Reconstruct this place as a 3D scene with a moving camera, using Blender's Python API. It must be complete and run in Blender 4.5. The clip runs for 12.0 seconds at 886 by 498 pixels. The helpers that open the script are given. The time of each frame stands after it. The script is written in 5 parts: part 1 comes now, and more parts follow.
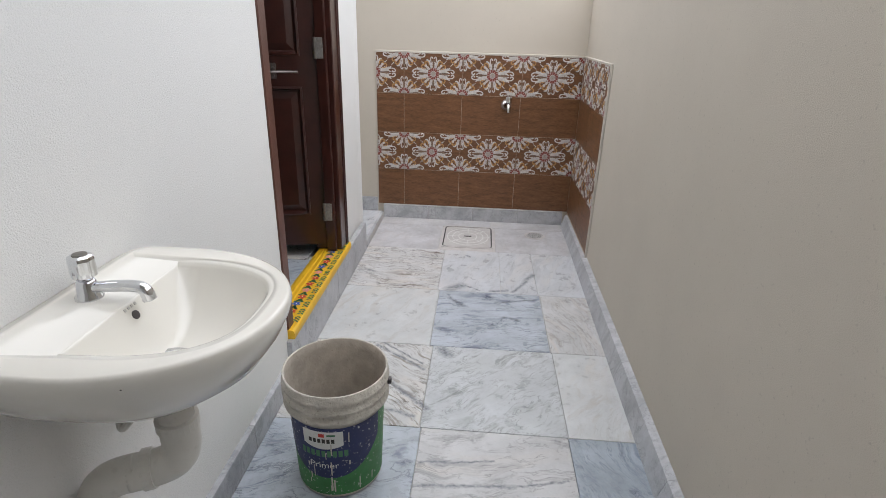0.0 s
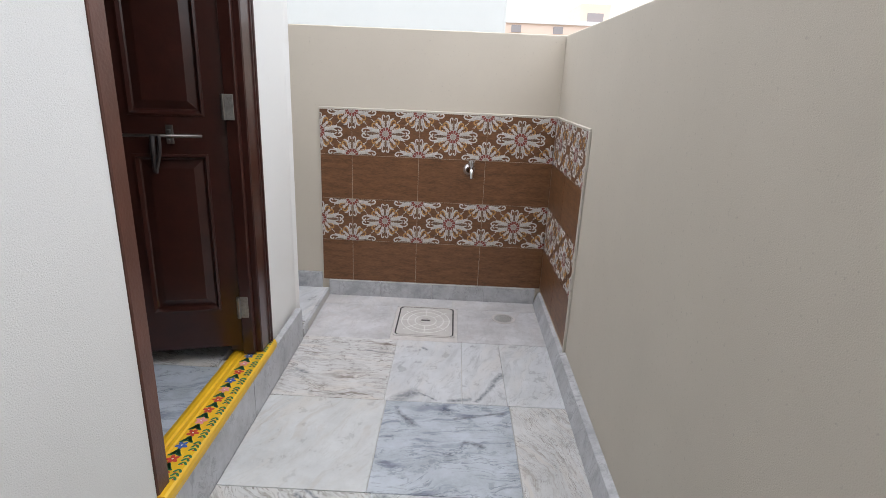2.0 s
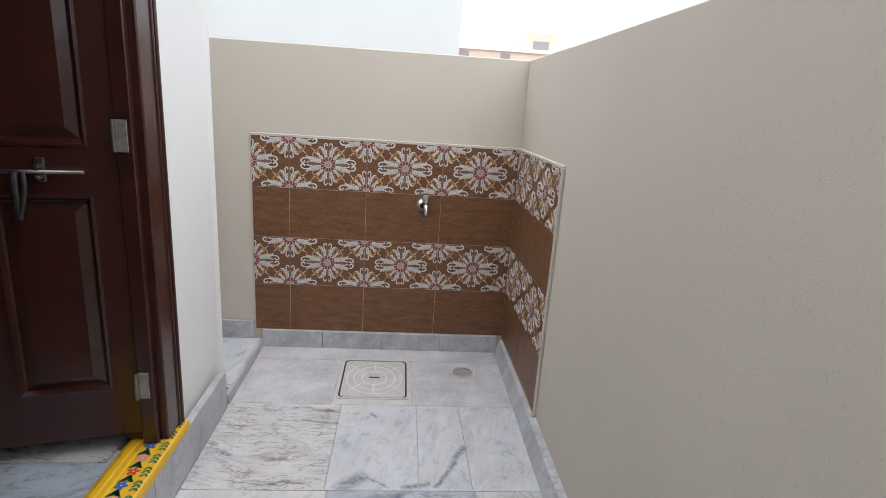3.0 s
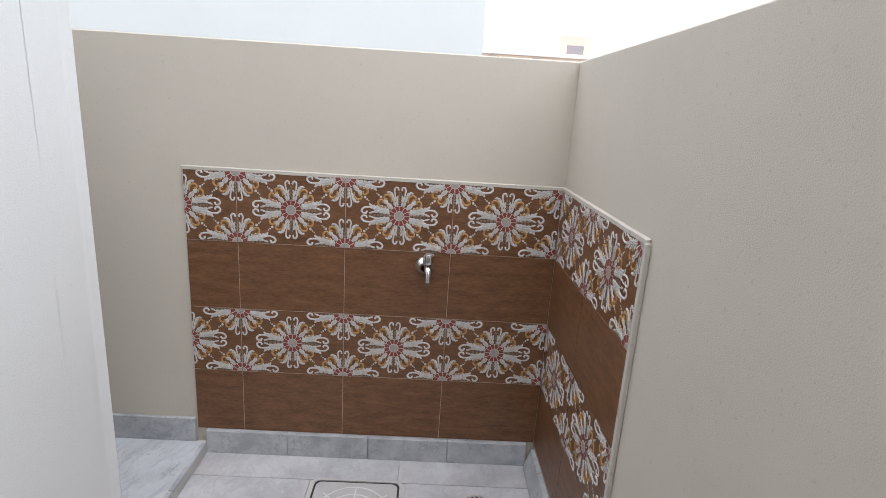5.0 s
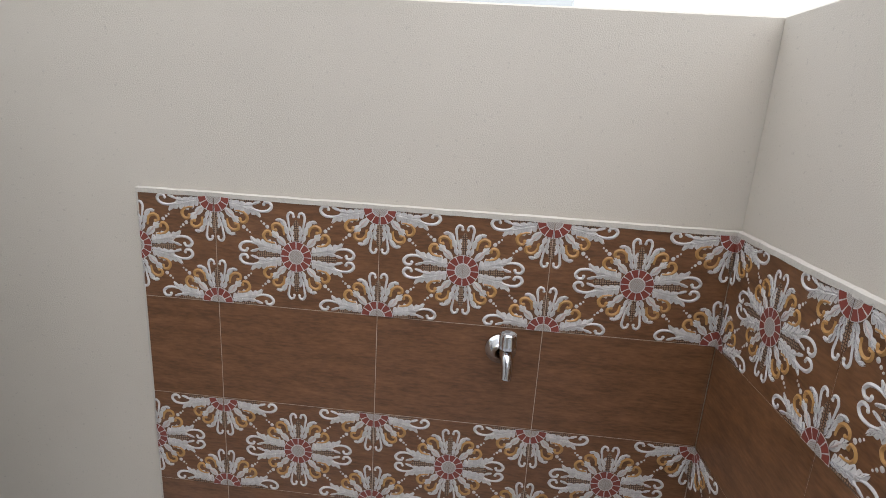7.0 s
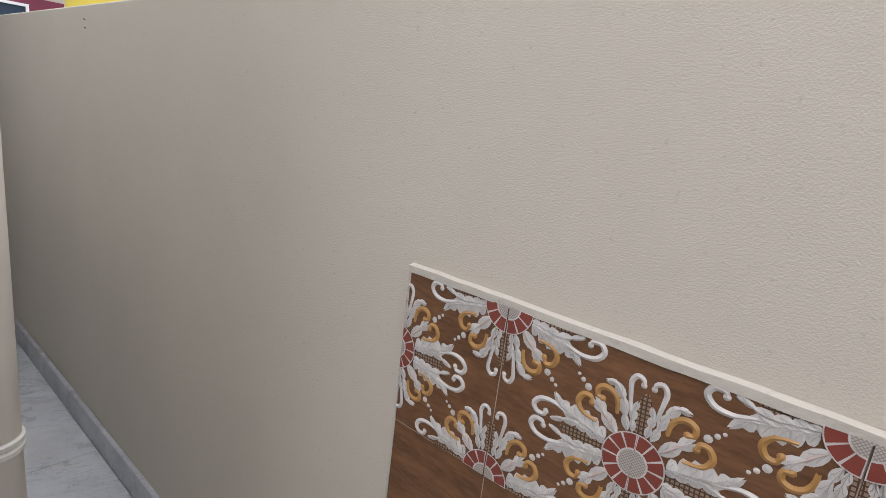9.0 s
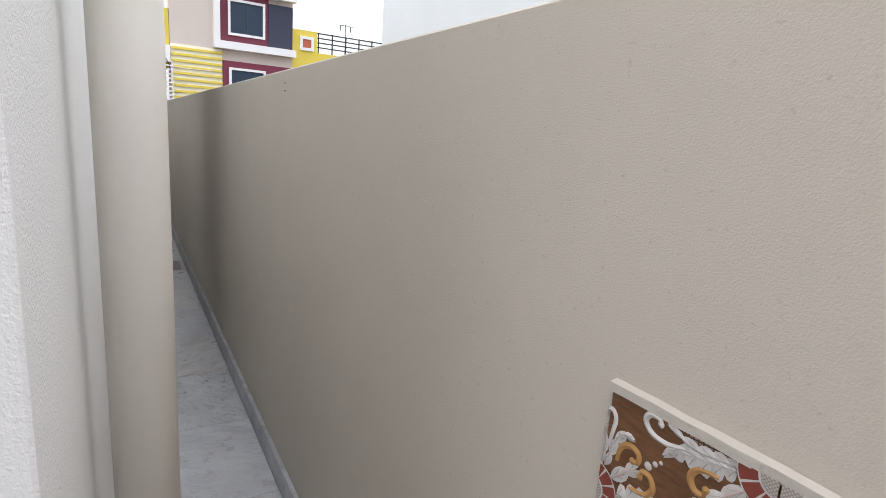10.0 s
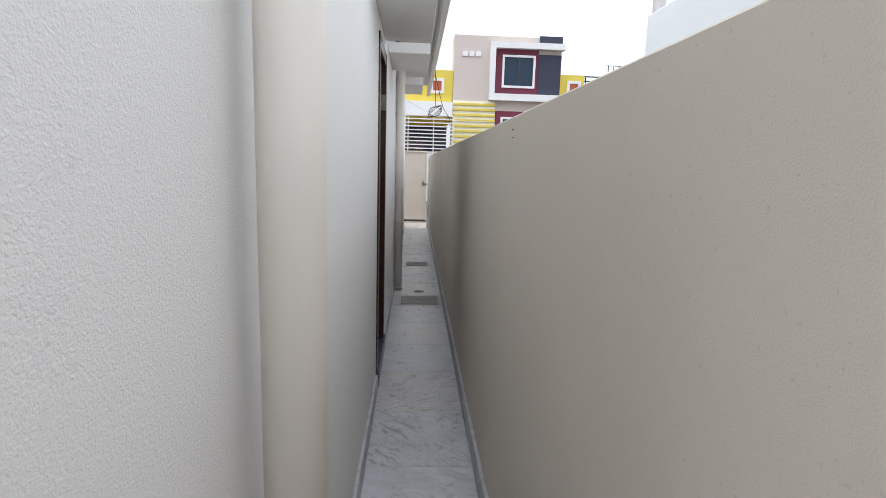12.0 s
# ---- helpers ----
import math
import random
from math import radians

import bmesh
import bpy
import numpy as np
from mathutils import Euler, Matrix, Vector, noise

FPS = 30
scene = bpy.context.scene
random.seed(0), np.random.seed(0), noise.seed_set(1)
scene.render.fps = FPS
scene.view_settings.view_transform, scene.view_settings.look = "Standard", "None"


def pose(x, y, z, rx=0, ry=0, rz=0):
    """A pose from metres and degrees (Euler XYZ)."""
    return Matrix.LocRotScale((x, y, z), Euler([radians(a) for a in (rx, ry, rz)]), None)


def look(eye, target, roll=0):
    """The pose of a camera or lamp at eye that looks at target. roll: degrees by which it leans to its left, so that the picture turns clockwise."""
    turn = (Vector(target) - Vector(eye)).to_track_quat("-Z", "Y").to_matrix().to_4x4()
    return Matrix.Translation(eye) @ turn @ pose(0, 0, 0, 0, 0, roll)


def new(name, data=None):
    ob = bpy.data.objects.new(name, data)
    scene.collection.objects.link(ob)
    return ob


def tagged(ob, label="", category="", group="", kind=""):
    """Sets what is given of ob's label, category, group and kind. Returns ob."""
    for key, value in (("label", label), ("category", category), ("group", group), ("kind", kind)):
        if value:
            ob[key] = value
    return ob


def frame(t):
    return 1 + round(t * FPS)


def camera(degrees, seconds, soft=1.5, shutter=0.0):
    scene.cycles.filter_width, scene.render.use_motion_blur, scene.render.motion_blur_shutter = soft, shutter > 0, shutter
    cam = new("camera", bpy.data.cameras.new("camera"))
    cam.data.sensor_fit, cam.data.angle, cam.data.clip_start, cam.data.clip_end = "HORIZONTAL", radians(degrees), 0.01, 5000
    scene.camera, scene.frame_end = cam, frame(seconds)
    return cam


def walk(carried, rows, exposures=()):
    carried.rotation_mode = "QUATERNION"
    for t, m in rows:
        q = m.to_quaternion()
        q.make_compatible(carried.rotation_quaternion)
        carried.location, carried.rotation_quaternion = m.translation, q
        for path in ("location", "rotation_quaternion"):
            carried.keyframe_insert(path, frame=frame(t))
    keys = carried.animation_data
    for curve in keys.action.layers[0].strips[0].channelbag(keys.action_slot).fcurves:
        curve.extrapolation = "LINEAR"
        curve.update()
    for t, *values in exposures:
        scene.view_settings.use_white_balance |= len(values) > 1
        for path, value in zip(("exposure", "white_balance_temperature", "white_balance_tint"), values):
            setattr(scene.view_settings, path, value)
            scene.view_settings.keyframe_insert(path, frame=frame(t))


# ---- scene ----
cam = camera(79.1, 12.0, soft=0.3)
PATH = [
    (0, (-0.615, -3.561, 1.25), (-0.734, -1.718, 0.483), 1.6),
    (0.5, (-0.607, -3.466, 1.25), (-0.716, -1.61, 0.512), 1.3),
    (1, (-0.584, -3.31, 1.255), (-0.664, -1.428, 0.583), 1.6),
    (1.5, (-0.552, -3.167, 1.271), (-0.602, -1.267, 0.65), 2.3),
    (2, (-0.555, -3.022, 1.272), (-0.578, -1.115, 0.668), 2.5),
    (2.5, (-0.564, -2.864, 1.262), (-0.511, -0.948, 0.691), 3.1),
    (3, (-0.579, -2.667, 1.285), (-0.413, -0.742, 0.767), 3.8),
    (3.2, (-0.581, -2.611, 1.279), (-0.402, -0.683, 0.778), 3.4),
    (4.8, (-0.439, -1.91, 1.341), (-0.381, 0.024, 0.832), 3.4),
    (5, (-0.459, -1.843, 1.339), (-0.4, 0.091, 0.835), 3.6),
    (5.5, (-0.478, -1.66, 1.327), (-0.414, 0.276, 0.829), 3.6),
    (6, (-0.507, -1.458, 1.34), (-0.425, 0.475, 0.832), 3.9),
    (6.5, (-0.522, -1.307, 1.336), (-0.482, 0.626, 0.824), 3.7),
    (6.7, (-0.522, -1.234, 1.325), (-0.546, 0.699, 0.811), 3.4),
    (8.3, (-0.653, -0.75, 1.295), (-1.473, 1.016, 0.841), 8.2),
    (8.6, (-0.725, -0.659, 1.309), (-1.707, 1.009, 0.805), 8.1),
    (9, (-0.783, -0.565, 1.313), (-2.019, 0.938, 0.847), 7.0),
    (9.5, (-0.861, -0.512, 1.331), (-2.302, 0.797, 0.875), 5.8),
    (10, (-0.941, -0.447, 1.346), (-2.616, 0.566, 0.934), 4.1),
    (10.5, (-0.994, -0.404, 1.354), (-2.825, 0.313, 0.992), 3.1),
    (11, (-1.037, -0.345, 1.367), (-2.963, 0.079, 1.039), 2.8),
    (11.5, (-1.066, -0.313, 1.363), (-3.029, -0.1, 1.046), 2.1),
    (12, (-1.06, -0.292, 1.366), (-3.031, -0.182, 1.051), 1.7),
]
walk(cam, [(t, look(eye, target, roll)) for t, eye, target, roll in PATH],
     exposures=[(0, 1.08, 6450, 11), (1.2, 1.08, 6450, 11), (2.5, 1.03, 6400, 11), (6.5, 1.0, 6200, 11), (9.0, 0.90, 6400, 13), (10.8, 0.88, 6350, 13), (12, 0.77, 6250, 12)])

# ---- light ----
SUN_ELEV, SUN_AZ = 58.0, Vector((0.15, -0.98, 0)).normalized()
world = bpy.data.worlds.new("sky")
world.use_nodes = True
scene.world = world
wn = world.node_tree.nodes
sky = wn.new("ShaderNodeTexSky")
sky.sky_type = "NISHITA"
sky.sun_disc = False
sky.sun_elevation = radians(SUN_ELEV)
sky.sun_rotation = math.atan2(SUN_AZ.x, SUN_AZ.y)
sky.air_density, sky.dust_density, sky.ozone_density = 1.0, 2.0, 1.0
wn["Background"].inputs["Strength"].default_value = 0.15
haze = wn.new("ShaderNodeMix")  # thin bright cloud over the whole sky
haze.data_type = "RGBA"
haze.inputs["Factor"].default_value = 0.8
rise = wn.new("ShaderNodeTexGradient")  # an overcast sky is brightest overhead
rise.texture_mapping.mapping_x = "Z"
cloud_ramp = wn.new("ShaderNodeMix")
cloud_ramp.data_type = "RGBA"
cloud_ramp.inputs["A"].default_value, cloud_ramp.inputs["B"].default_value = (2.9, 3.0, 3.1, 1), (12.2, 12.4, 12.6, 1)
world.node_tree.links.new(rise.outputs["Fac"], cloud_ramp.inputs["Factor"])
world.node_tree.links.new(cloud_ramp.outputs["Result"], haze.inputs["B"])
world.node_tree.links.new(sky.outputs[0], haze.inputs["A"])
world.node_tree.links.new(haze.outputs["Result"], wn["Background"].inputs["Color"])

sun_data = bpy.data.lights.new("sun", "SUN")
sun_data.energy, sun_data.angle, sun_data.color = 0.18, radians(60), (1.0, 0.97, 0.93)
sun = new("sun", sun_data)
toward = Vector((SUN_AZ.x * math.cos(radians(SUN_ELEV)), SUN_AZ.y * math.cos(radians(SUN_ELEV)), math.sin(radians(SUN_ELEV))))
sun.matrix_world = look(toward * 30, (0, 0, 0))


# ---- materials ----
def mat(name, color, rough=0.6, metal=0.0, var=0.06, scale=8.0, bump=0.0, bump_scale=120.0, coat=0.0, tint=None, spots=0.0, spot_color=(0.2, 0.18, 0.15), rand=0.0):
    """Paint, plaster, plastic or metal: base colour with cloudy variation, fine relief and specks."""
    m = bpy.data.materials.new(name)
    m.use_nodes = True
    nt = m.node_tree
    n, l = nt.nodes, nt.links
    b = n["Principled BSDF"]
    b.inputs["Roughness"].default_value, b.inputs["Metallic"].default_value = rough, metal
    b.inputs["Coat Weight"].default_value = coat
    tc = n.new("ShaderNodeTexCoord")
    n1 = n.new("ShaderNodeTexNoise")
    n1.inputs["Scale"].default_value, n1.inputs["Detail"].default_value = scale, 6
    l.new(tc.outputs["Object"], n1.inputs["Vector"])
    ramp = n.new("ShaderNodeMix")
    ramp.data_type = "RGBA"
    dark = tint or tuple(c * (1 - var * 2) for c in color)
    lite = tuple(min(1, c * (1 + var)) for c in color)
    ramp.inputs["A"].default_value, ramp.inputs["B"].default_value = (*dark, 1), (*lite, 1)
    l.new(n1.outputs["Fac"], ramp.inputs["Factor"])
    col = ramp.outputs["Result"]
    if spots:
        n3 = n.new("ShaderNodeTexNoise")
        n3.inputs["Scale"].default_value, n3.inputs["Detail"].default_value = scale * 5, 3
        l.new(tc.outputs["Object"], n3.inputs["Vector"])
        mr = n.new("ShaderNodeMapRange")
        mr.inputs["From Min"].default_value, mr.inputs["From Max"].default_value = 0.62, 0.72
        mr.inputs["To Max"].default_value = spots
        l.new(n3.outputs["Fac"], mr.inputs["Value"])
        mx = n.new("ShaderNodeMix")
        mx.data_type = "RGBA"
        mx.inputs["B"].default_value = (*spot_color, 1)
        l.new(mr.outputs[0], mx.inputs["Factor"])
        l.new(col, mx.inputs["A"])
        col = mx.outputs["Result"]
    if rand:
        oi = n.new("ShaderNodeObjectInfo")
        hs = n.new("ShaderNodeHueSaturation")
        mr2 = n.new("ShaderNodeMapRange")
        mr2.inputs["To Min"].default_value, mr2.inputs["To Max"].default_value = 1 - rand, 1 + rand
        l.new(oi.outputs["Random"], mr2.inputs["Value"])
        l.new(mr2.outputs[0], hs.inputs["Value"])
        l.new(col, hs.inputs["Color"])
        col = hs.outputs["Color"]
    l.new(col, b.inputs["Base Color"])
    if bump:
        n2 = n.new("ShaderNodeTexNoise")
        n2.inputs["Scale"].default_value, n2.inputs["Detail"].default_value = bump_scale, 4
        l.new(tc.outputs["Object"], n2.inputs["Vector"])
        bp = n.new("ShaderNodeBump")
        bp.inputs["Strength"].default_value, bp.inputs["Distance"].default_value = 1.0, bump
        l.new(n2.outputs["Fac"], bp.inputs["Height"])
        l.new(bp.outputs["Normal"], b.inputs["Normal"])
    return m


def plaster(name, color, grain=0.0008, dirt=0.10, fine=1.0, pits=0.34):
    """Sand-textured painted plaster: grains of two sizes, faint trowel waves and grime."""
    m = bpy.data.materials.new(name)
    m.use_nodes = True
    n, l = m.node_tree.nodes, m.node_tree.links
    b = n["Principled BSDF"]
    b.inputs["Roughness"].default_value = 0.75
    b.inputs["Specular IOR Level"].default_value = 0.3
    tc = n.new("ShaderNodeTexCoord")
    big = n.new("ShaderNodeTexNoise")
    big.inputs["Scale"].default_value, big.inputs["Detail"].default_value = 1.3, 8
    big.inputs["Roughness"].default_value = 0.65
    mid = n.new("ShaderNodeTexNoise")
    mid.inputs["Scale"].default_value, mid.inputs["Detail"].default_value = 300 * fine, 4
    vor = n.new("ShaderNodeTexVoronoi")
    vor.inputs["Scale"].default_value = 480 * fine
    wav = n.new("ShaderNodeTexNoise")
    wav.inputs["Scale"].default_value, wav.inputs["Detail"].default_value = 5, 3
    for q in (big, mid, vor, wav):
        l.new(tc.outputs["Object"], q.inputs["Vector"])
    mx = n.new("ShaderNodeMix")
    mx.data_type = "RGBA"
    mx.inputs["A"].default_value = (*[c * (1 - dirt) for c in color], 1)
    mx.inputs["B"].default_value = (*[min(1, c * (1 + dirt * 0.5)) for c in color], 1)
    l.new(big.outputs["Fac"], mx.inputs["Factor"])
    pit = n.new("ShaderNodeTexNoise")  # scattered pits and scuffs
    pit.inputs["Scale"].default_value, pit.inputs["Detail"].default_value = 105, 4
    l.new(tc.outputs["Object"], pit.inputs["Vector"])
    pm = n.new("ShaderNodeMapRange")
    pm.inputs["From Min"].default_value, pm.inputs["From Max"].default_value = 0.64, 0.74
    pm.inputs["To Max"].default_value = pits
    l.new(pit.outputs["Fac"], pm.inputs["Value"])
    px = n.new("ShaderNodeMix")
    px.data_type = "RGBA"
    px.inputs["B"].default_value = (*[c * 0.55 for c in color], 1)
    l.new(pm.outputs[0], px.inputs["Factor"])
    l.new(mx.outputs["Result"], px.inputs["A"])
    l.new(px.outputs["Result"], b.inputs["Base Color"])
    add = n.new("ShaderNodeMath")
    add.operation = "MULTIPLY_ADD"
    add.inputs[1].default_value = 0.3
    l.new(vor.outputs["Distance"], add.inputs[0])
    l.new(mid.outputs["Fac"], add.inputs[2])
    b1 = n.new("ShaderNodeBump")
    b1.inputs["Distance"].default_value = grain
    l.new(add.outputs[0], b1.inputs["Height"])
    b2 = n.new("ShaderNodeBump")
    b2.inputs["Distance"].default_value = 0.004
    b2.inputs["Strength"].default_value = 0.25
    l.new(wav.outputs["Fac"], b2.inputs["Height"])
    l.new(b1.outputs["Normal"], b2.inputs["Normal"])
    l.new(b2.outputs["Normal"], b.inputs["Normal"])
    return m


VEINS = [(-0.735, -1.085, -0.675, -1.04, 0.030), (-0.665, -1.03, -0.58, -1.085, 0.005), (-0.355, -0.99, -0.295, -0.86, 0.014), (-0.41, -1.08, -0.36, -1.0, 0.010),
         (-0.52, -1.09, -0.44, -1.07, 0.012), (-0.93, -0.69, -0.80, -0.71, 0.008), (-1.22, -0.90, -1.16, -0.92, 0.012), (-0.50, -1.21, -0.31, -1.16, 0.008),
         (-0.46, -1.35, -0.40, -1.37, 0.012), (-0.73, -1.18, -0.66, -1.26, 0.014), (-0.73, -1.65, -0.70, -1.69, 0.025), (-1.0, -1.65, -0.79, -1.80, 0.009),
         (-0.96, -2.03, -0.80, -2.075, 0.010), (-0.75, -2.285, -0.52, -2.258, 0.005), (-0.76, -2.377, -0.46, -2.355, 0.007), (-0.46, -2.355, -0.30, -2.317, 0.005), (-0.98, -1.63, -0.80, -1.76, 0.006), (-0.90, -1.90, -0.755, -2.03, 0.012), (-0.66, -0.64, -0.64, -0.66, 0.010)]


def vein_group():
    """Dark veins that lie at fixed places in the yard floor."""
    g = bpy.data.node_groups.new("floor_veins", "ShaderNodeTree")
    g.interface.new_socket("Amount", in_out="OUTPUT", socket_type="NodeSocketFloat")
    n, l = g.nodes, g.links
    geo = n.new("ShaderNodeNewGeometry")
    wob = n.new("ShaderNodeTexNoise")
    wob.inputs["Scale"].default_value, wob.inputs["Detail"].default_value, wob.inputs["Roughness"].default_value = 16, 6, 0.75
    l.new(geo.outputs["Position"], wob.inputs["Vector"])
    mp = n.new("ShaderNodeVectorMath")
    mp.operation = "MULTIPLY_ADD"
    mp.inputs[1].default_value, mp.inputs[2].default_value = (0.034, 0.034, 0), (-0.017, -0.017, 0)
    l.new(wob.outputs["Color"], mp.inputs[0])
    pos = n.new("ShaderNodeVectorMath")
    l.new(geo.outputs["Position"], pos.inputs[0])
    l.new(mp.outputs[0], pos.inputs[1])
    total = None
    for x0, y0, x1, y1, w in VEINS:
        a, u = Vector((x0, y0, 0)), Vector((x1 - x0, y1 - y0, 0))
        long = u.length
        u.normalize()
        s = n.new("ShaderNodeVectorMath")
        s.operation = "SUBTRACT"
        s.inputs[1].default_value = a
        l.new(pos.outputs[0], s.inputs[0])
        fl = n.new("ShaderNodeVectorMath")
        fl.operation = "MULTIPLY"
        fl.inputs[1].default_value = (1, 1, 0)
        l.new(s.outputs[0], fl.inputs[0])
        d = n.new("ShaderNodeVectorMath")
        d.operation = "DOT_PRODUCT"
        d.inputs[1].default_value = u
        l.new(fl.outputs[0], d.inputs[0])
        c = n.new("ShaderNodeClamp")
        c.inputs["Max"].default_value = long
        l.new(d.outputs["Value"], c.inputs["Value"])
        k = n.new("ShaderNodeVectorMath")
        k.operation = "SCALE"
        k.inputs[0].default_value = u
        l.new(c.outputs[0], k.inputs["Scale"])
        e = n.new("ShaderNodeVectorMath")
        e.operation = "DISTANCE"
        l.new(fl.outputs[0], e.inputs[0])
        l.new(k.outputs[0], e.inputs[1])
        r = n.new("ShaderNodeMapRange")
        r.inputs["From Max"].default_value = w * 1.35
        r.inputs["To Min"].default_value, r.inputs["To Max"].default_value = 1.0, 0.0
        l.new(e.outputs["Value"], r.inputs["Value"])
        if total:
            m = n.new("ShaderNodeMath")
            m.operation = "MAXIMUM"
            l.new(total, m.inputs[0])
            l.new(r.outputs[0], m.inputs[1])
            total = m.outputs[0]
        else:
            total = r.outputs[0]
    brk = n.new("ShaderNodeTexNoise")
    brk.inputs["Scale"].default_value, brk.inputs["Detail"].default_value = 55, 5
    l.new(geo.outputs["Position"], brk.inputs["Vector"])
    bm_ = n.new("ShaderNodeMapRange")
    bm_.inputs["From Min"].default_value, bm_.inputs["From Max"].default_value = 0.36, 0.58
    bm_.inputs["To Min"].default_value = 0.4
    l.new(brk.outputs["Fac"], bm_.inputs["Value"])
    f = n.new("ShaderNodeMath")
    f.operation = "MULTIPLY"
    l.new(total, f.inputs[0])
    l.new(bm_.outputs[0], f.inputs[1])
    out = n.new("NodeGroupOutput")
    l.new(f.outputs[0], out.inputs[0])
    return g


VEIN_GROUP = vein_group()


def marble(name, base, vein, angle=25.0, amount=0.6, stretch=5.0, scale=3.0, cloud=0.25, rough=0.32, warm=(0.60, 0.53, 0.46), lines=0.5):
    """Cut marble slab: cloudy ground, broad bands and thin sharp streaks along one direction; each slab shifted by its own random."""
    m = bpy.data.materials.new(name)
    m.use_nodes = True
    n, l = m.node_tree.nodes, m.node_tree.links
    b = n["Principled BSDF"]

    def noise(vec, sc, detail=6, rgh=0.6, dist=0.0):
        q = n.new("ShaderNodeTexNoise")
        q.inputs["Scale"].default_value, q.inputs["Detail"].default_value = sc, detail
        q.inputs["Roughness"].default_value, q.inputs["Distortion"].default_value = rgh, dist
        l.new(vec, q.inputs["Vector"])
        return q.outputs["Fac"]

    def span(v, lo, hi, a=0.0, c=1.0):
        q = n.new("ShaderNodeMapRange")
        for key, x in (("From Min", lo), ("From Max", hi), ("To Min", a), ("To Max", c)):
            q.inputs[key].default_value = x
        l.new(v, q.inputs["Value"])
        return q.outputs[0]

    def calc(op, a, c):
        q = n.new("ShaderNodeMath")
        q.operation = op
        for k, x in enumerate((a, c)):
            if isinstance(x, float):
                q.inputs[k].default_value = x
            else:
                l.new(x, q.inputs[k])
        return q.outputs[0]

    def blend(fac, a, c):
        q = n.new("ShaderNodeMix")
        q.data_type = "RGBA"
        l.new(fac, q.inputs["Factor"])
        for key, x in (("A", a), ("B", c)):
            if isinstance(x, tuple):
                q.inputs[key].default_value = (*x, 1)
            else:
                l.new(x, q.inputs[key])
        return q.outputs["Result"]

    tc, oi = n.new("ShaderNodeTexCoord"), n.new("ShaderNodeObjectInfo")
    sc = n.new("ShaderNodeVectorMath")
    sc.operation = "SCALE"
    sc.inputs[0].default_value = (37.0, 53.0, 11.0)
    l.new(oi.outputs["Random"], sc.inputs["Scale"])
    ad = n.new("ShaderNodeVectorMath")
    l.new(tc.outputs["Object"], ad.inputs[0])
    l.new(sc.outputs[0], ad.inputs[1])
    pos = ad.outputs[0]
    # gentle bending of all streaks, then turn and stretch
    wob = n.new("ShaderNodeTexNoise")
    wob.inputs["Scale"].default_value, wob.inputs["Detail"].default_value = 3.5, 4
    l.new(pos, wob.inputs["Vector"])
    bend = n.new("ShaderNodeVectorMath")
    bend.operation = "MULTIPLY_ADD"
    bend.inputs[1].default_value = (0.16, 0.16, 0)
    l.new(wob.outputs["Color"], bend.inputs[0])
    l.new(pos, bend.inputs[2])
    mp = n.new("ShaderNodeMapping")
    mp.inputs["Rotation"].default_value = (0, 0, -radians(angle))
    l.new(bend.outputs[0], mp.inputs["Vector"])
    mp2 = n.new("ShaderNodeMapping")
    mp2.inputs["Scale"].default_value = (1, stretch, 1)
    l.new(mp.outputs[0], mp2.inputs["Vector"])
    flow = mp2.outputs[0]
    # ground: fine mottling over soft clouds
    col = blend(span(noise(pos, 7.0, 9, 0.72), 0.34, 0.62), tuple(c * (1 - cloud) for c in base), base)
    patch = noise(pos, 4.0, 5)
    # broad pale-brown bands
    band = calc("MULTIPLY", span(noise(flow, scale * 0.8, 5, 0.55), 0.50, 0.64), span(patch, 0.38, 0.60, 0.15, 0.45 * amount))
    col = blend(band, col, warm)
    # grey streaks with torn edges
    streak = calc("MULTIPLY", span(noise(flow, scale * 1.6, 9, 0.68, 0.6), 0.475, 0.385), span(patch, 0.38, 0.58, 0.15, 0.85 * amount))
    col = blend(streak, col, vein)
    # thin sharp lines that come and go
    ridge = calc("ABSOLUTE", calc("SUBTRACT", noise(flow, scale * 1.9, 8, 0.62, 0.9), 0.5), 0.0)
    gap = span(noise(pos, 9.0, 4), 0.40, 0.54)
    line = calc("MULTIPLY", span(ridge, 0.004, 0.022, lines, 0.0), gap)
    col = blend(line, col, tuple(c * 0.62 for c in vein))
    vg = n.new("ShaderNodeGroup")
    vg.node_tree = VEIN_GROUP
    col = blend(vg.outputs[0], col, (0.12, 0.13, 0.155))
    # dust specks and scuffs
    col = blend(span(noise(pos, 120, 3), 0.60, 0.75, 0.0, 0.35), col, (0.38, 0.35, 0.34))
    l.new(col, b.inputs["Base Color"])
    l.new(span(noise(pos, 14, 5), 0.3, 0.7, rough - 0.1, rough + 0.18), b.inputs["Roughness"])
    return m


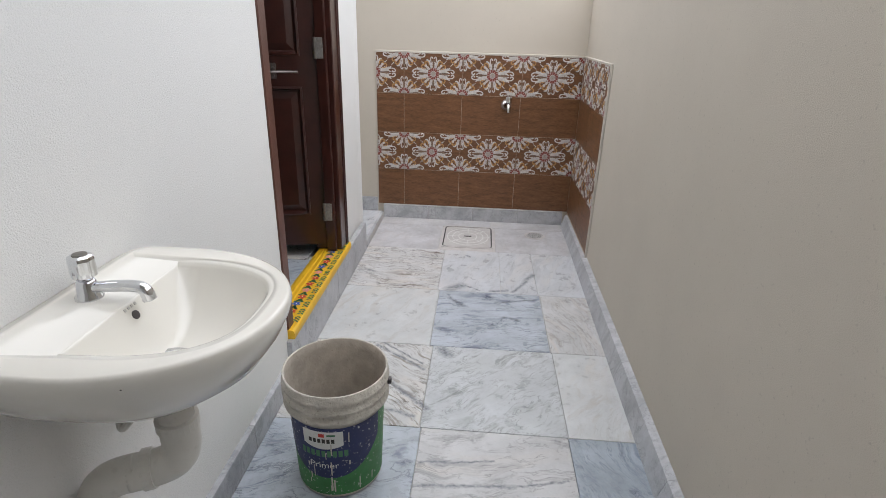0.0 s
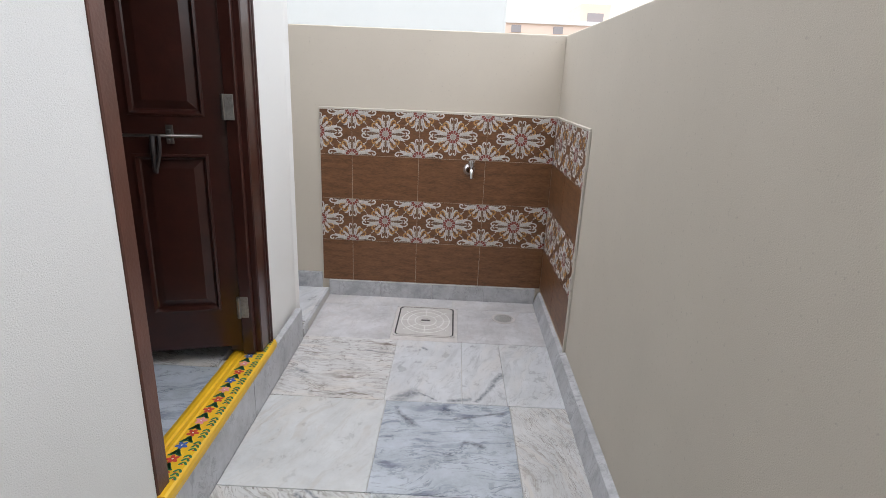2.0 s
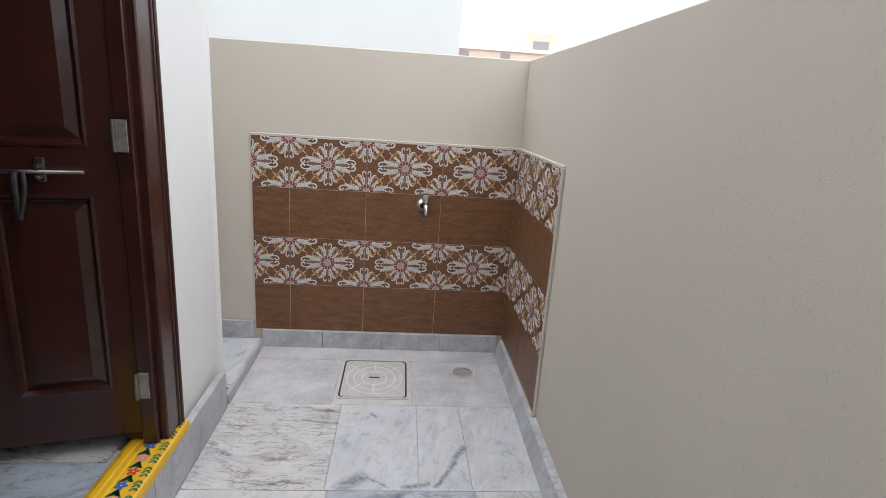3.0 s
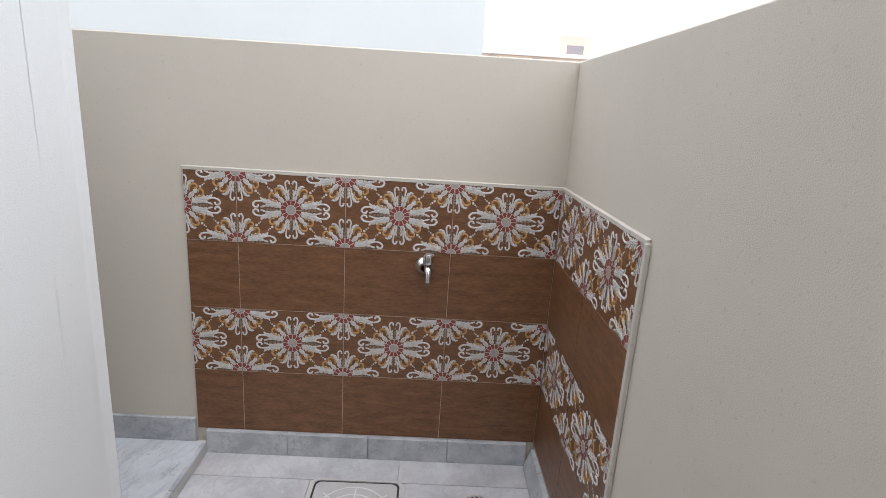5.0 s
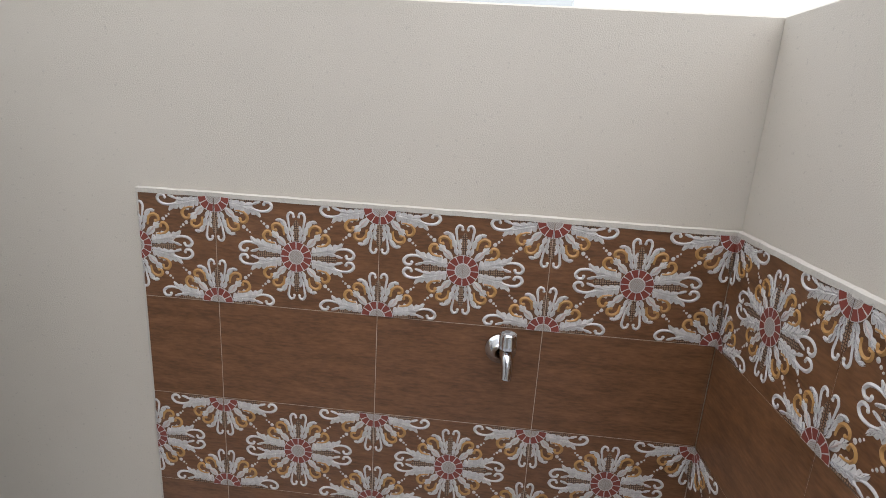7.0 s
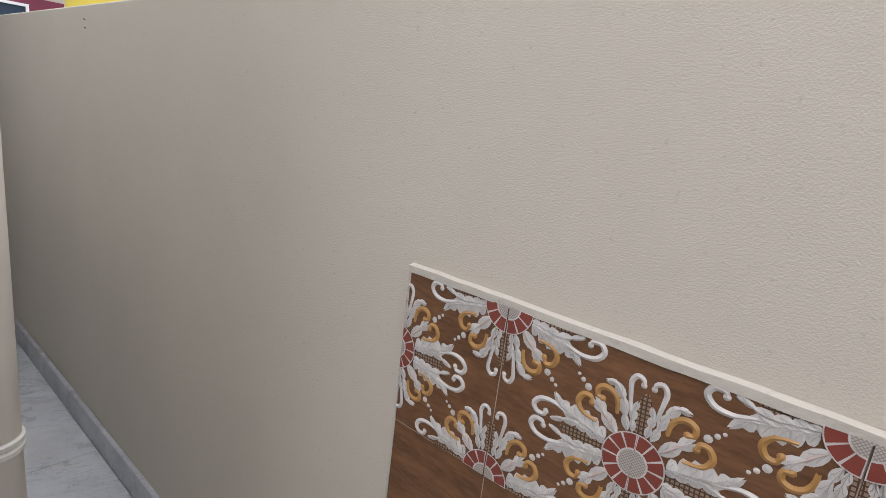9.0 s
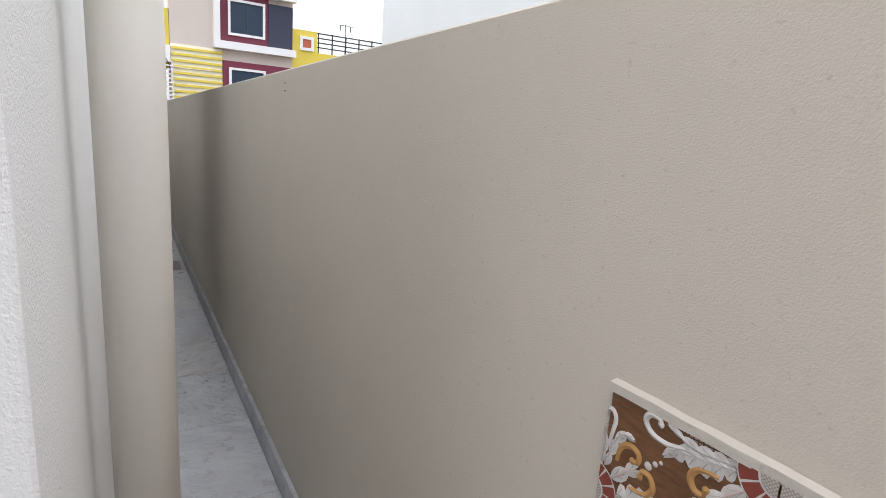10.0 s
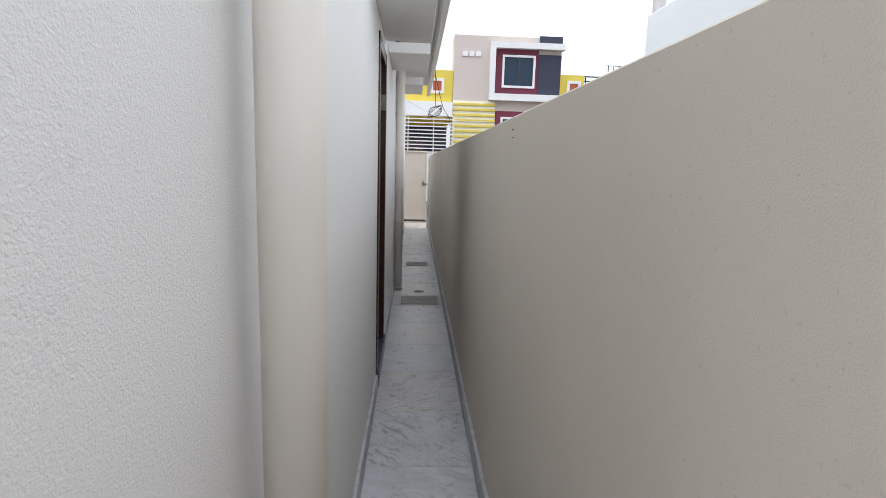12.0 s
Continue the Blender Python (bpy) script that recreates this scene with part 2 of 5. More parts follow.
def wood_tile(name, dark, lite):
    """Glazed ceramic with a printed brown wood figure running along x."""
    m = bpy.data.materials.new(name)
    m.use_nodes = True
    n, l = m.node_tree.nodes, m.node_tree.links
    b = n["Principled BSDF"]
    b.inputs["Roughness"].default_value = 0.42
    tc = n.new("ShaderNodeTexCoord")
    oi = n.new("ShaderNodeObjectInfo")
    cmb = n.new("ShaderNodeCombineXYZ")
    mu = n.new("ShaderNodeMath")
    mu.operation = "MULTIPLY"
    mu.inputs[1].default_value = 40
    l.new(oi.outputs["Random"], mu.inputs[0])
    l.new(mu.outputs[0], cmb.inputs[0])
    l.new(mu.outputs[0], cmb.inputs[2])
    ad = n.new("ShaderNodeVectorMath")
    l.new(tc.outputs["Object"], ad.inputs[0])
    l.new(cmb.outputs[0], ad.inputs[1])
    mp = n.new("ShaderNodeMapping")
    mp.inputs["Scale"].default_value = (1, 1, 4.5)
    l.new(ad.outputs[0], mp.inputs["Vector"])
    a = n.new("ShaderNodeTexNoise")
    a.inputs["Scale"].default_value, a.inputs["Detail"].default_value, a.inputs["Roughness"].default_value = 9, 8, 0.7
    l.new(mp.outputs[0], a.inputs["Vector"])
    c = n.new("ShaderNodeTexNoise")
    c.inputs["Scale"].default_value, c.inputs["Detail"].default_value = 45, 5
    l.new(mp.outputs[0], c.inputs["Vector"])
    av = n.new("ShaderNodeMath")
    av.operation = "MULTIPLY_ADD"
    av.inputs[1].default_value = 0.55
    l.new(c.outputs["Fac"], av.inputs[0])
    l.new(a.outputs["Fac"], av.inputs[2])
    mr = n.new("ShaderNodeMapRange")
    mr.inputs["From Min"].default_value, mr.inputs["From Max"].default_value = 0.56, 1.02
    l.new(av.outputs[0], mr.inputs["Value"])
    mx = n.new("ShaderNodeMix")
    mx.data_type = "RGBA"
    mx.inputs["A"].default_value, mx.inputs["B"].default_value = (*dark, 1), (*lite, 1)
    l.new(mr.outputs[0], mx.inputs["Factor"])
    l.new(mx.outputs["Result"], b.inputs["Base Color"])
    bp = n.new("ShaderNodeBump")
    bp.inputs["Distance"].default_value = 0.0004
    l.new(c.outputs["Fac"], bp.inputs["Height"])
    l.new(bp.outputs["Normal"], b.inputs["Normal"])
    return m


def lattice(name, field, line, pitch, turn):
    """Printed cross-hatching on glazed ceramic."""
    m = mat(name, field, 0.4)
    n, l = m.node_tree.nodes, m.node_tree.links
    tc = n.new("ShaderNodeTexCoord")
    mp = n.new("ShaderNodeMapping")
    mp.inputs["Rotation"].default_value = (radians(90), 0, radians(turn))
    l.new(tc.outputs["Object"], mp.inputs["Vector"])
    br = n.new("ShaderNodeTexBrick")
    br.offset = 0.0
    br.inputs["Scale"].default_value = 1.0
    br.inputs["Brick Width"].default_value, br.inputs["Row Height"].default_value, br.inputs["Mortar Size"].default_value = pitch, pitch, pitch * 0.17
    br.inputs["Color1"].default_value = br.inputs["Color2"].default_value = (*field, 1)
    br.inputs["Mortar"].default_value = (*line, 1)
    l.new(mp.outputs[0], br.inputs["Vector"])
    l.new(br.outputs["Color"], n["Principled BSDF"].inputs["Base Color"])
    return m


def glass(name, color=(0.03, 0.05, 0.08)):
    m = mat(name, color, rough=0.05, var=0.02)
    m.node_tree.nodes["Principled BSDF"].inputs["Specular IOR Level"].default_value = 0.25
    return m


M = dict(
    beige=plaster("beige_plaster", (0.572, 0.52, 0.445), grain=0.0006, dirt=0.14, fine=1.25),
    cream=plaster("cream_plaster", (0.765, 0.757, 0.735), grain=0.0010, dirt=0.05, fine=1.05, pits=0.16),
    inner=plaster("room_plaster", (0.42, 0.47, 0.44), grain=0.0006),
    white_wall=plaster("white_limewash", (0.71, 0.745, 0.75)),
    cement=mat("white_cement", (0.53, 0.49, 0.43), 0.85, bump=0.002, bump_scale=90, spots=0.4),
    grout=mat("grout", (0.52, 0.51, 0.49), 0.9, bump=0.001),
    tile_grout=mat("tile_grout", (0.50, 0.42, 0.34), 0.9),
    marble_w=marble("white_marble", (0.576, 0.591, 0.621), (0.32, 0.33, 0.35), 70, 0.6, 4.5, cloud=0.2, lines=0.35),
    marble_b=marble("brown_streaked_marble", (0.593, 0.591, 0.594), (0.25, 0.22, 0.20), -6, 1.25, 6, 4.0, cloud=0.2, lines=0.85),
    marble_bd=marble("brown_diagonal_marble", (0.593, 0.595, 0.594), (0.25, 0.22, 0.19), -38, 1.3, 6, 3.6, cloud=0.2, lines=0.85),
    marble_d=marble("pale_beige_banded_marble", (0.593, 0.604, 0.612), (0.46, 0.43, 0.40), 64, 0.9, 5, 2.6, cloud=0.18, lines=0.2),
    marble_f=marble("fine_lined_marble", (0.568, 0.569, 0.576), (0.32, 0.29, 0.27), 112, 0.9, 7, 5.0, cloud=0.22, lines=0.8),
    marble_p=marble("dusty_marble", (0.568, 0.564, 0.585), (0.42, 0.38, 0.37), 75, 0.5, 2.0, cloud=0.34, rough=0.45, lines=0.25),
    marble_g=marble("grey_veined_marble", (0.482, 0.525, 0.585), (0.15, 0.17, 0.23), 8, 1.1, 4, 2.4, cloud=0.34, warm=(0.50, 0.54, 0.60), lines=0.6),
    marble_sw=marble("grey_green_swirled_marble", (0.550, 0.569, 0.590), (0.30, 0.31, 0.31), 40, 1.2, 4, 4.2, cloud=0.26, warm=(0.50, 0.52, 0.52), lines=0.65),
    marble_y=marble("wavy_lined_marble", (0.585, 0.582, 0.590), (0.28, 0.27, 0.28), 4, 0.8, 5, 2.6, cloud=0.22, lines=0.6),
    marble_blue=marble("blue_grey_marble", (0.396, 0.446, 0.504), (0.20, 0.24, 0.30), 118, 0.9, 5, cloud=0.35, warm=(0.40, 0.45, 0.51)),
    marble_s=marble("grey_skirting_marble", (0.516, 0.525, 0.549), (0.26, 0.27, 0.29), 8, 0.7, 1.5, 7.0, cloud=0.38, rough=0.4, warm=(0.46, 0.47, 0.50), lines=0.4),
    brown_tile=wood_tile("brown_wood_tile", (0.088, 0.037, 0.015), (0.225, 0.104, 0.045)),
    motif_white=mat("motif_white", (0.62, 0.59, 0.565), 0.4, var=0.22, scale=60),
    motif_grey=mat("motif_grey", (0.36, 0.335, 0.33), 0.4, var=0.15, scale=90),
    motif_ochre=mat("motif_ochre", (0.44, 0.235, 0.075), 0.4, var=0.15, scale=60),
    motif_red=mat("motif_red", (0.22, 0.045, 0.030), 0.4, var=0.1, scale=60),
    motif_shade=mat("motif_shade", (0.55, 0.44, 0.40), 0.4, var=0.2, scale=80),
    lattice=lattice("lattice_print", (0.30, 0.20, 0.13), (0.06, 0.032, 0.02), 0.0050, 4), boss=lattice("boss_print", (0.46, 0.42, 0.39), (0.28, 0.24, 0.21), 0.0026, 45),
    motif_dark=mat("motif_dark", (0.10, 0.075, 0.06), 0.5, var=0.4, scale=400),
    door_wood=mat("varnished_dark_wood", (0.048, 0.014, 0.010), 0.28, var=0.35, scale=14, bump=0.0005, bump_scale=60, coat=0.25),
    jamb_wood=mat("brown_painted_wood", (0.12, 0.048, 0.032), 0.45, var=0.25, scale=10, bump=0.0008),
    yellow=mat("yellow_sill_paint", (0.78, 0.46, 0.015), 0.45, var=0.08, scale=20, spots=0.25, spot_color=(0.5, 0.3, 0.05)),
    p_red=mat("red_paint", (0.60, 0.06, 0.04), 0.5), p_blue=mat("blue_paint", (0.05, 0.12, 0.45), 0.5),
    p_green=mat("green_paint", (0.03, 0.17, 0.08), 0.5), p_pink=mat("pink_paint", (0.75, 0.28, 0.30), 0.5),
    p_white=mat("white_dab_paint", (0.75, 0.72, 0.66), 0.5),
    chrome=mat("chrome", (0.75, 0.76, 0.78), 0.09, 1.0, var=0.03),
    steel=mat("worn_steel", (0.30, 0.28, 0.26), 0.36, 1.0, var=0.25, scale=60, spots=0.3),
    iron=mat("dark_iron", (0.10, 0.09, 0.09), 0.4, 0.9, var=0.2, scale=40),
    ceramic=mat("white_ceramic", (0.72, 0.69, 0.625), 0.12, var=0.015, coat=0.5),
    pvc=mat("grey_white_pvc", (0.62, 0.60, 0.55), 0.42, var=0.06, scale=12, spots=0.12),
    pipe_paint=mat("cream_painted_pipe", (0.74, 0.70, 0.63), 0.5, var=0.05, scale=6, spots=0.12, spot_color=(0.85, 0.83, 0.8)),
    bucket_w=mat("paint_spattered_plastic", (0.62, 0.58, 0.51), 0.65, var=0.28, scale=22, bump=0.006, bump_scale=60, spots=0.7, spot_color=(0.30, 0.27, 0.22)),
    bucket_in=mat("dusty_bucket_inside", (0.46, 0.41, 0.35), 0.85, var=0.22, scale=26, bump=0.002, bump_scale=50, spots=0.4),
    bucket_green=mat("green_label", (0.05, 0.22, 0.06), 0.5, var=0.3, scale=22, spots=0.9, spot_color=(0.6, 0.62, 0.58)),
    bucket_navy=mat("navy_label", (0.02, 0.028, 0.11), 0.5, var=0.3, scale=22, spots=0.9, spot_color=(0.55, 0.55, 0.56)),
    label_white=mat("white_label", (0.70, 0.70, 0.66), 0.5, spots=0.2),
    print_grey=mat("grey_print", (0.48, 0.46, 0.42), 0.5),
    ink=mat("dark_ink", (0.04, 0.035, 0.03), 0.6), ink_green=mat("green_ink", (0.07, 0.2, 0.10), 0.6),
    cement_g=mat("dusty_cement", (0.58, 0.55, 0.54), 0.9, var=0.15, scale=25, bump=0.002, bump_scale=70, spots=0.3),
    grating=mat("pale_grating", (0.50, 0.49, 0.48), 0.5, 0.3, var=0.2, scale=60),
    cover=mat("cast_cover", (0.52, 0.50, 0.49), 0.6, var=0.15, scale=14, bump=0.001, bump_scale=150, spots=0.2),
    cover_stone=mat("worn_cover_stone", (0.30, 0.29, 0.28), 0.7, var=0.2, scale=18, bump=0.001, spots=0.3),
    hinge=mat("paint_specked_steel", (0.42, 0.40, 0.37), 0.45, 0.6, var=0.3, scale=70, spots=0.6, spot_color=(0.10, 0.05, 0.04)),
    cover_line=mat("cover_line", (0.68, 0.67, 0.66), 0.6, var=0.1),
    granite=mat("dark_granite", (0.06, 0.075, 0.11), 0.25, var=0.3, scale=60),
    # near-black colour stands in for the dark inside gaps and holes
    gap_black=mat("dark_gap", (0.03, 0.03, 0.03), 0.8),
    f_pink=plaster("pink_beige_render", (0.62, 0.55, 0.50)), f_white=plaster("white_render", (0.82, 0.82, 0.82)),
    f_yellow=plaster("yellow_render", (0.75, 0.60, 0.10)), f_maroon=plaster("maroon_render", (0.20, 0.045, 0.075)),
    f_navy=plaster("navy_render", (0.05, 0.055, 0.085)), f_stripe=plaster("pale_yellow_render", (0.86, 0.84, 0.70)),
    f_orange=plaster("orange_render", (0.84, 0.68, 0.58)), f_red=mat("red_shutter", (0.48, 0.12, 0.06), 0.6),
    dark_glass=glass("dark_glass"), far_glass=glass("far_glass", (0.35, 0.33, 0.34)), white_rail=mat("white_rail_paint", (0.8, 0.8, 0.8), 0.5),
    black_rail=mat("black_rail_paint", (0.03, 0.03, 0.035), 0.5), cable=mat("black_cable", (0.02, 0.02, 0.02), 0.6),
    gate=mat("beige_gate_paint", (0.62, 0.56, 0.49), 0.5, var=0.06, scale=5, spots=0.1),
    asphalt=mat("asphalt", (0.06, 0.058, 0.055), 0.9, var=0.2, scale=3, bump=0.004, bump_scale=60),
    earth=mat("dry_earth", (0.26, 0.21, 0.16), 0.95, var=0.2, scale=2, bump=0.01, bump_scale=20),
)


# ---- mesh helpers ----
def part(name, bm, material, parent=None, label="", smooth=False):
    """Links a bmesh as one mesh object, under a parent if one is given."""
    me = bpy.data.meshes.new(name)
    bm.normal_update()
    bm.to_mesh(me)
    bm.free()
    for m in (material if isinstance(material, (list, tuple)) else [material]):
        me.materials.append(m)
    if smooth:
        for p in me.polygons:
            p.use_smooth = True
    ob = new(name, me)
    if parent:
        ob.parent = parent
    if label:
        ob["label"] = label
    return ob


def thing(name, label, category, group="", kind="", at=(0, 0, 0)):
    e = new(name)
    e.location = at
    return tagged(e, label, category, group, kind)


def box(bm, x0, x1, y0, y1, z0, z1, bevel=0.0, mi=0):
    """Adds a box, with its long edges bevelled where a bevel is given."""
    vs = [bm.verts.new((x, y, z)) for z in (z0, z1) for y in (y0, y1) for x in (x0, x1)]
    fs = [bm.faces.new([vs[i] for i in q]) for q in ((0, 2, 3, 1), (4, 5, 7, 6), (0, 1, 5, 4), (2, 6, 7, 3), (0, 4, 6, 2), (1, 3, 7, 5))]
    for f in fs:
        f.material_index = mi
    if bevel:
        es = list({e for f in fs for e in f.edges})
        r = bmesh.ops.bevel(bm, geom=es, offset=bevel, segments=1, affect="EDGES")
        for f in r["faces"]:
            f.material_index = mi
    return bm


def boxes(*dims, bevel=0.0):
    bm = bmesh.new()
    for d in dims:
        box(bm, *d, bevel=bevel)
    return bm


def lathe(profile, n=40, axis="z", centre=(0, 0, 0), mis=None):
    """Turns (radius, height) pairs about an axis; closes ends of zero radius."""
    bm = bmesh.new()
    rings = []
    for r, h in profile:
        ring = []
        for k in range(n if r > 0 else 1):
            a = 2 * math.pi * k / n
            p = (r * math.cos(a), r * math.sin(a), h)
            if axis == "y":
                p = (p[0], -p[2], p[1])
            elif axis == "x":
                p = (p[2], p[0], p[1])
            ring.append(bm.verts.new(Vector(p) + Vector(centre)))
        rings.append(ring)
    for j in range(len(rings) - 1):
        a, b = rings[j], rings[j + 1]
        for k in range(n):
            q = [a[k % len(a)], a[(k + 1) % len(a)], b[(k + 1) % len(b)], b[k % len(b)]]
            q = list(dict.fromkeys(q))
            if len(q) > 2:
                f = bm.faces.new(q)
                f.material_index = mis[j] if mis else 0
    bmesh.ops.recalc_face_normals(bm, faces=bm.faces)
    return bm


def spline(points, per=8):
    """Smooth points through the given ones."""
    p = [Vector(q) for q in points]
    out = []
    for i in range(len(p) - 1):
        a, b, c, d = p[max(i - 1, 0)], p[i], p[i + 1], p[min(i + 2, len(p) - 1)]
        for k in range(per):
            t = k / per
            out.append(0.5 * ((2 * b) + (c - a) * t + (2 * a - 5 * b + 4 * c - d) * t * t + (3 * b - a - 3 * c + d) * t ** 3))
    out.append(p[-1])
    return out


def tube(points, radius, n=12, bm=None, close=True):
    """A round tube along points; radius is a number or a list."""
    bm = bm or bmesh.new()
    p = [Vector(q) for q in points]
    rad = radius if isinstance(radius, (list, tuple)) else [radius] * len(p)
    rings, side = [], None
    for i, c in enumerate(p):
        d = (p[min(i + 1, len(p) - 1)] - p[max(i - 1, 0)]).normalized()
        if side is None:
            side = d.orthogonal().normalized()
        side = (side - d * side.dot(d)).normalized()
        up = d.cross(side)
        rings.append([bm.verts.new(c + (side * math.cos(2 * math.pi * k / n) + up * math.sin(2 * math.pi * k / n)) * rad[i]) for k in range(n)])
    for a, b in zip(rings, rings[1:]):
        for k in range(n):
            bm.faces.new((a[k], a[(k + 1) % n], b[(k + 1) % n], b[k]))
    if close:
        bm.faces.new(list(reversed(rings[0])))
        bm.faces.new(rings[-1])
    return bm


def loft(loops, cap_first=True, cap_last=True):
    bm = bmesh.new()
    rings = [[bm.verts.new(q) for q in lp] for lp in loops]
    n = len(rings[0])
    for a, b in zip(rings, rings[1:]):
        for k in range(n):
            bm.faces.new((a[k], a[(k + 1) % n], b[(k + 1) % n], b[k]))
    if cap_first:
        bm.faces.new(list(reversed(rings[0])))
    if cap_last:
        bm.faces.new(rings[-1])
    bmesh.ops.recalc_face_normals(bm, faces=bm.faces)
    return bm



# ---- large structure ----
TOP = 1.516        # compound wall height
PASS_Z = 0.04      # passage floor, a small step above the yard floor
HX, HY = -1.287, -0.50   # the house's faces on the yard and on the passage
END_X = -12.15     # end of the passage
HOUSE_TOP = 2.75
DOOR_Y0, DOOR_Y1, DOOR_TOP = -1.90, -1.00, 2.10

ground = tagged(part("ground", boxes((-400, 400, -400, 400, -0.30, -0.06)), M["earth"]), "dry bare earth ground around the houses", "ground", kind="structure")
road = tagged(part("road", boxes((-20.2, -14.2, -60, 60, -0.06, -0.02)), M["asphalt"]), "grey asphalt street beyond the gate", "road", kind="structure")

bm = boxes((-12.0, 0.13, 0.008, 0.125, -0.1, TOP), bevel=0.004)
wall_back = tagged(part("wall_back", bm, M["beige"]), "beige sand-plastered compound wall with brown tile panel", "wall", kind="structure")
face = lambda y: 0.008 + 0.0115 * min(0.0, y + 0.775)
bm = loft([[(face(y), y, -0.1), (face(y), y, TOP - 0.004), (face(y) + 0.004, y, TOP), (0.121, y, TOP), (0.125, y, TOP - 0.004), (0.125, y, -0.1)] for y in (0.006, -0.775, -5.3)])
box(bm, face(-3.9), 0.125, -5.3, -3.9, TOP - 0.02, HOUSE_TOP)
wall_right = tagged(part("wall_right", bm, M["beige"]), "beige sand-plastered compound wall beside the yard", "wall", kind="structure")
bm = boxes((HX - 0.16, 0.13, -5.45, -5.3, -0.1, HOUSE_TOP))
tagged(part("wall_rear", bm, M["cream"]), "plain cream wall closing the yard", "wall", kind="structure")

# unseen slab, added overhead to keep sky light off the yard
tagged(part("roof_rear", boxes((HX - 0.002, 0.13, -5.45, -3.05, HOUSE_TOP, HOUSE_TOP + 0.12)), M["f_white"]), "unseen concrete slab added to shade the rear of the yard", "roof", kind="structure")

# house: yard face with the door opening, and passage face
bm = boxes((HX - 0.16, HX, -5.3, DOOR_Y0, -0.1, HOUSE_TOP), (HX - 0.16, HX - 0.002, DOOR_Y0, DOOR_Y1, DOOR_TOP, HOUSE_TOP))
wall_house = tagged(part("wall_house", bm, M["cream"]), "cream sand-plastered house wall with a door opening", "wall", kind="structure")
CX = -1.313
D2X0, D2X1, D2TOP = -4.80, -4.09, 2.06
bm = boxes((CX - 0.15, CX, DOOR_Y1, HY - 0.149, -0.1, HOUSE_TOP))
tagged(part("wall_corner", bm, M["cream"]), "cream plastered house corner beside the wooden door", "wall", kind="structure")
edge_line = [(D2X1, HY - 0.15), (CX, HY - 0.15), (CX, HY - 0.075), (CX - 0.0012, HY - 0.058), (CX - 0.0034, HY - 0.044), (CX - 0.0042, HY - 0.034), (CX - 0.002, HY - 0.022), (CX + 0.0025, HY - 0.010), (CX + 0.0055, HY - 0.003), (CX + 0.0045, HY), (D2X1, HY)]
bm = loft([[(x, y, z) for x, y in edge_line] for z in (-0.1, HOUSE_TOP)])
for d in ((D2X0, D2X1, HY - 0.15, HY - 0.002, D2TOP, HOUSE_TOP), (-12.0, D2X0, HY - 0.15, HY, -0.1, HOUSE_TOP), (-12.0, -11.85, -3.6, HY - 0.151, -0.1, HOUSE_TOP)):
    box(bm, *d)
wall_passage = tagged(part("wall_passage", bm, M["cream"]), "cream plastered house wall along the narrow passage", "wall", kind="structure")

# room behind the yard door
bm = boxes((-3.6, HX - 0.116, -1.90, DOOR_Y1 - 0.12, 0.02, 0.158), (-3.6, HX - 0.161, -3.4, HY - 0.152, 0.02, 0.16))
room_floor = tagged(part("floor_room", bm, M["grout"]), "white marble floor of the room behind the door", "floor", kind="structure")
bm = boxes((-3.75, -3.601, -3.4, HY - 0.152, 0.0, HOUSE_TOP - 0.1), (-3.75, HX - 0.161, -3.55, -3.401, 0.0, HOUSE_TOP - 0.1), (-3.6, CX - 0.132, HY - 0.20, HY - 0.152, 0.16, HOUSE_TOP - 0.1))
tagged(part("wall_room", bm, M["inner"]), "pale green painted walls of the dim room", "wall", kind="structure")
tagged(part("ceiling_room", boxes((-3.75, HX - 0.161, -3.55, HY - 0.152, HOUSE_TOP - 0.1, HOUSE_TOP - 0.004)), M["white_wall"]), "white plastered ceiling of the dim room", "ceiling", kind="structure")
tagged(part("roof", boxes((-12.0, HX - 0.002, -5.45, HY - 0.002, HOUSE_TOP, HOUSE_TOP + 0.12)), M["f_white"]), "flat concrete roof slab of the house", "roof", kind="structure")

# roof edge that overhangs the passage, with a downstand lip
bm = boxes((-10.2, -4.75, HY + 0.001, -0.12, 2.62, 2.74), (-10.2, -4.75, -0.12, -0.075, 2.45, 2.80), bevel=0.004)
tagged(part("roof_overhang", bm, M["cream"]), "cream concrete roof overhang with a downstand lip", "roof", kind="structure")

# floors
tagged(part("floor_yard", boxes((HX, 0.008, -5.3, 0.008, -0.1, -0.006)), M["grout"]), "white marble slab floor of the yard", "floor", kind="structure")
floor_yard = bpy.data.objects["floor_yard"]
floor_passage = tagged(part("floor_passage", boxes((END_X, HX + 0.02, HY, 0.008, -0.1, PASS_Z - 0.006)), M["grout"]), "white marble slab floor of the narrow passage", "floor", kind="structure")


def slab_mesh(w, d, h=0.014):
    bm = bmesh.new()
    box(bm, -w / 2, w / 2, -d / 2, d / 2, -h, 0, bevel=0.0012)
    me = bpy.data.meshes.new("slab")
    bm.normal_update()
    bm.to_mesh(me)
    bm.free()
    return me


def slab(x0, x1, y0, y1, z, material, parent, gap=0.0012):
    me = slab_mesh(x1 - x0 - gap * 2, y1 - y0 - gap * 2)
    me.materials.append(M[material])
    ob = new("marble_slab", me)
    ob.location = ((x0 + x1) / 2, (y0 + y1) / 2, z)
    ob.parent = parent
    return ob


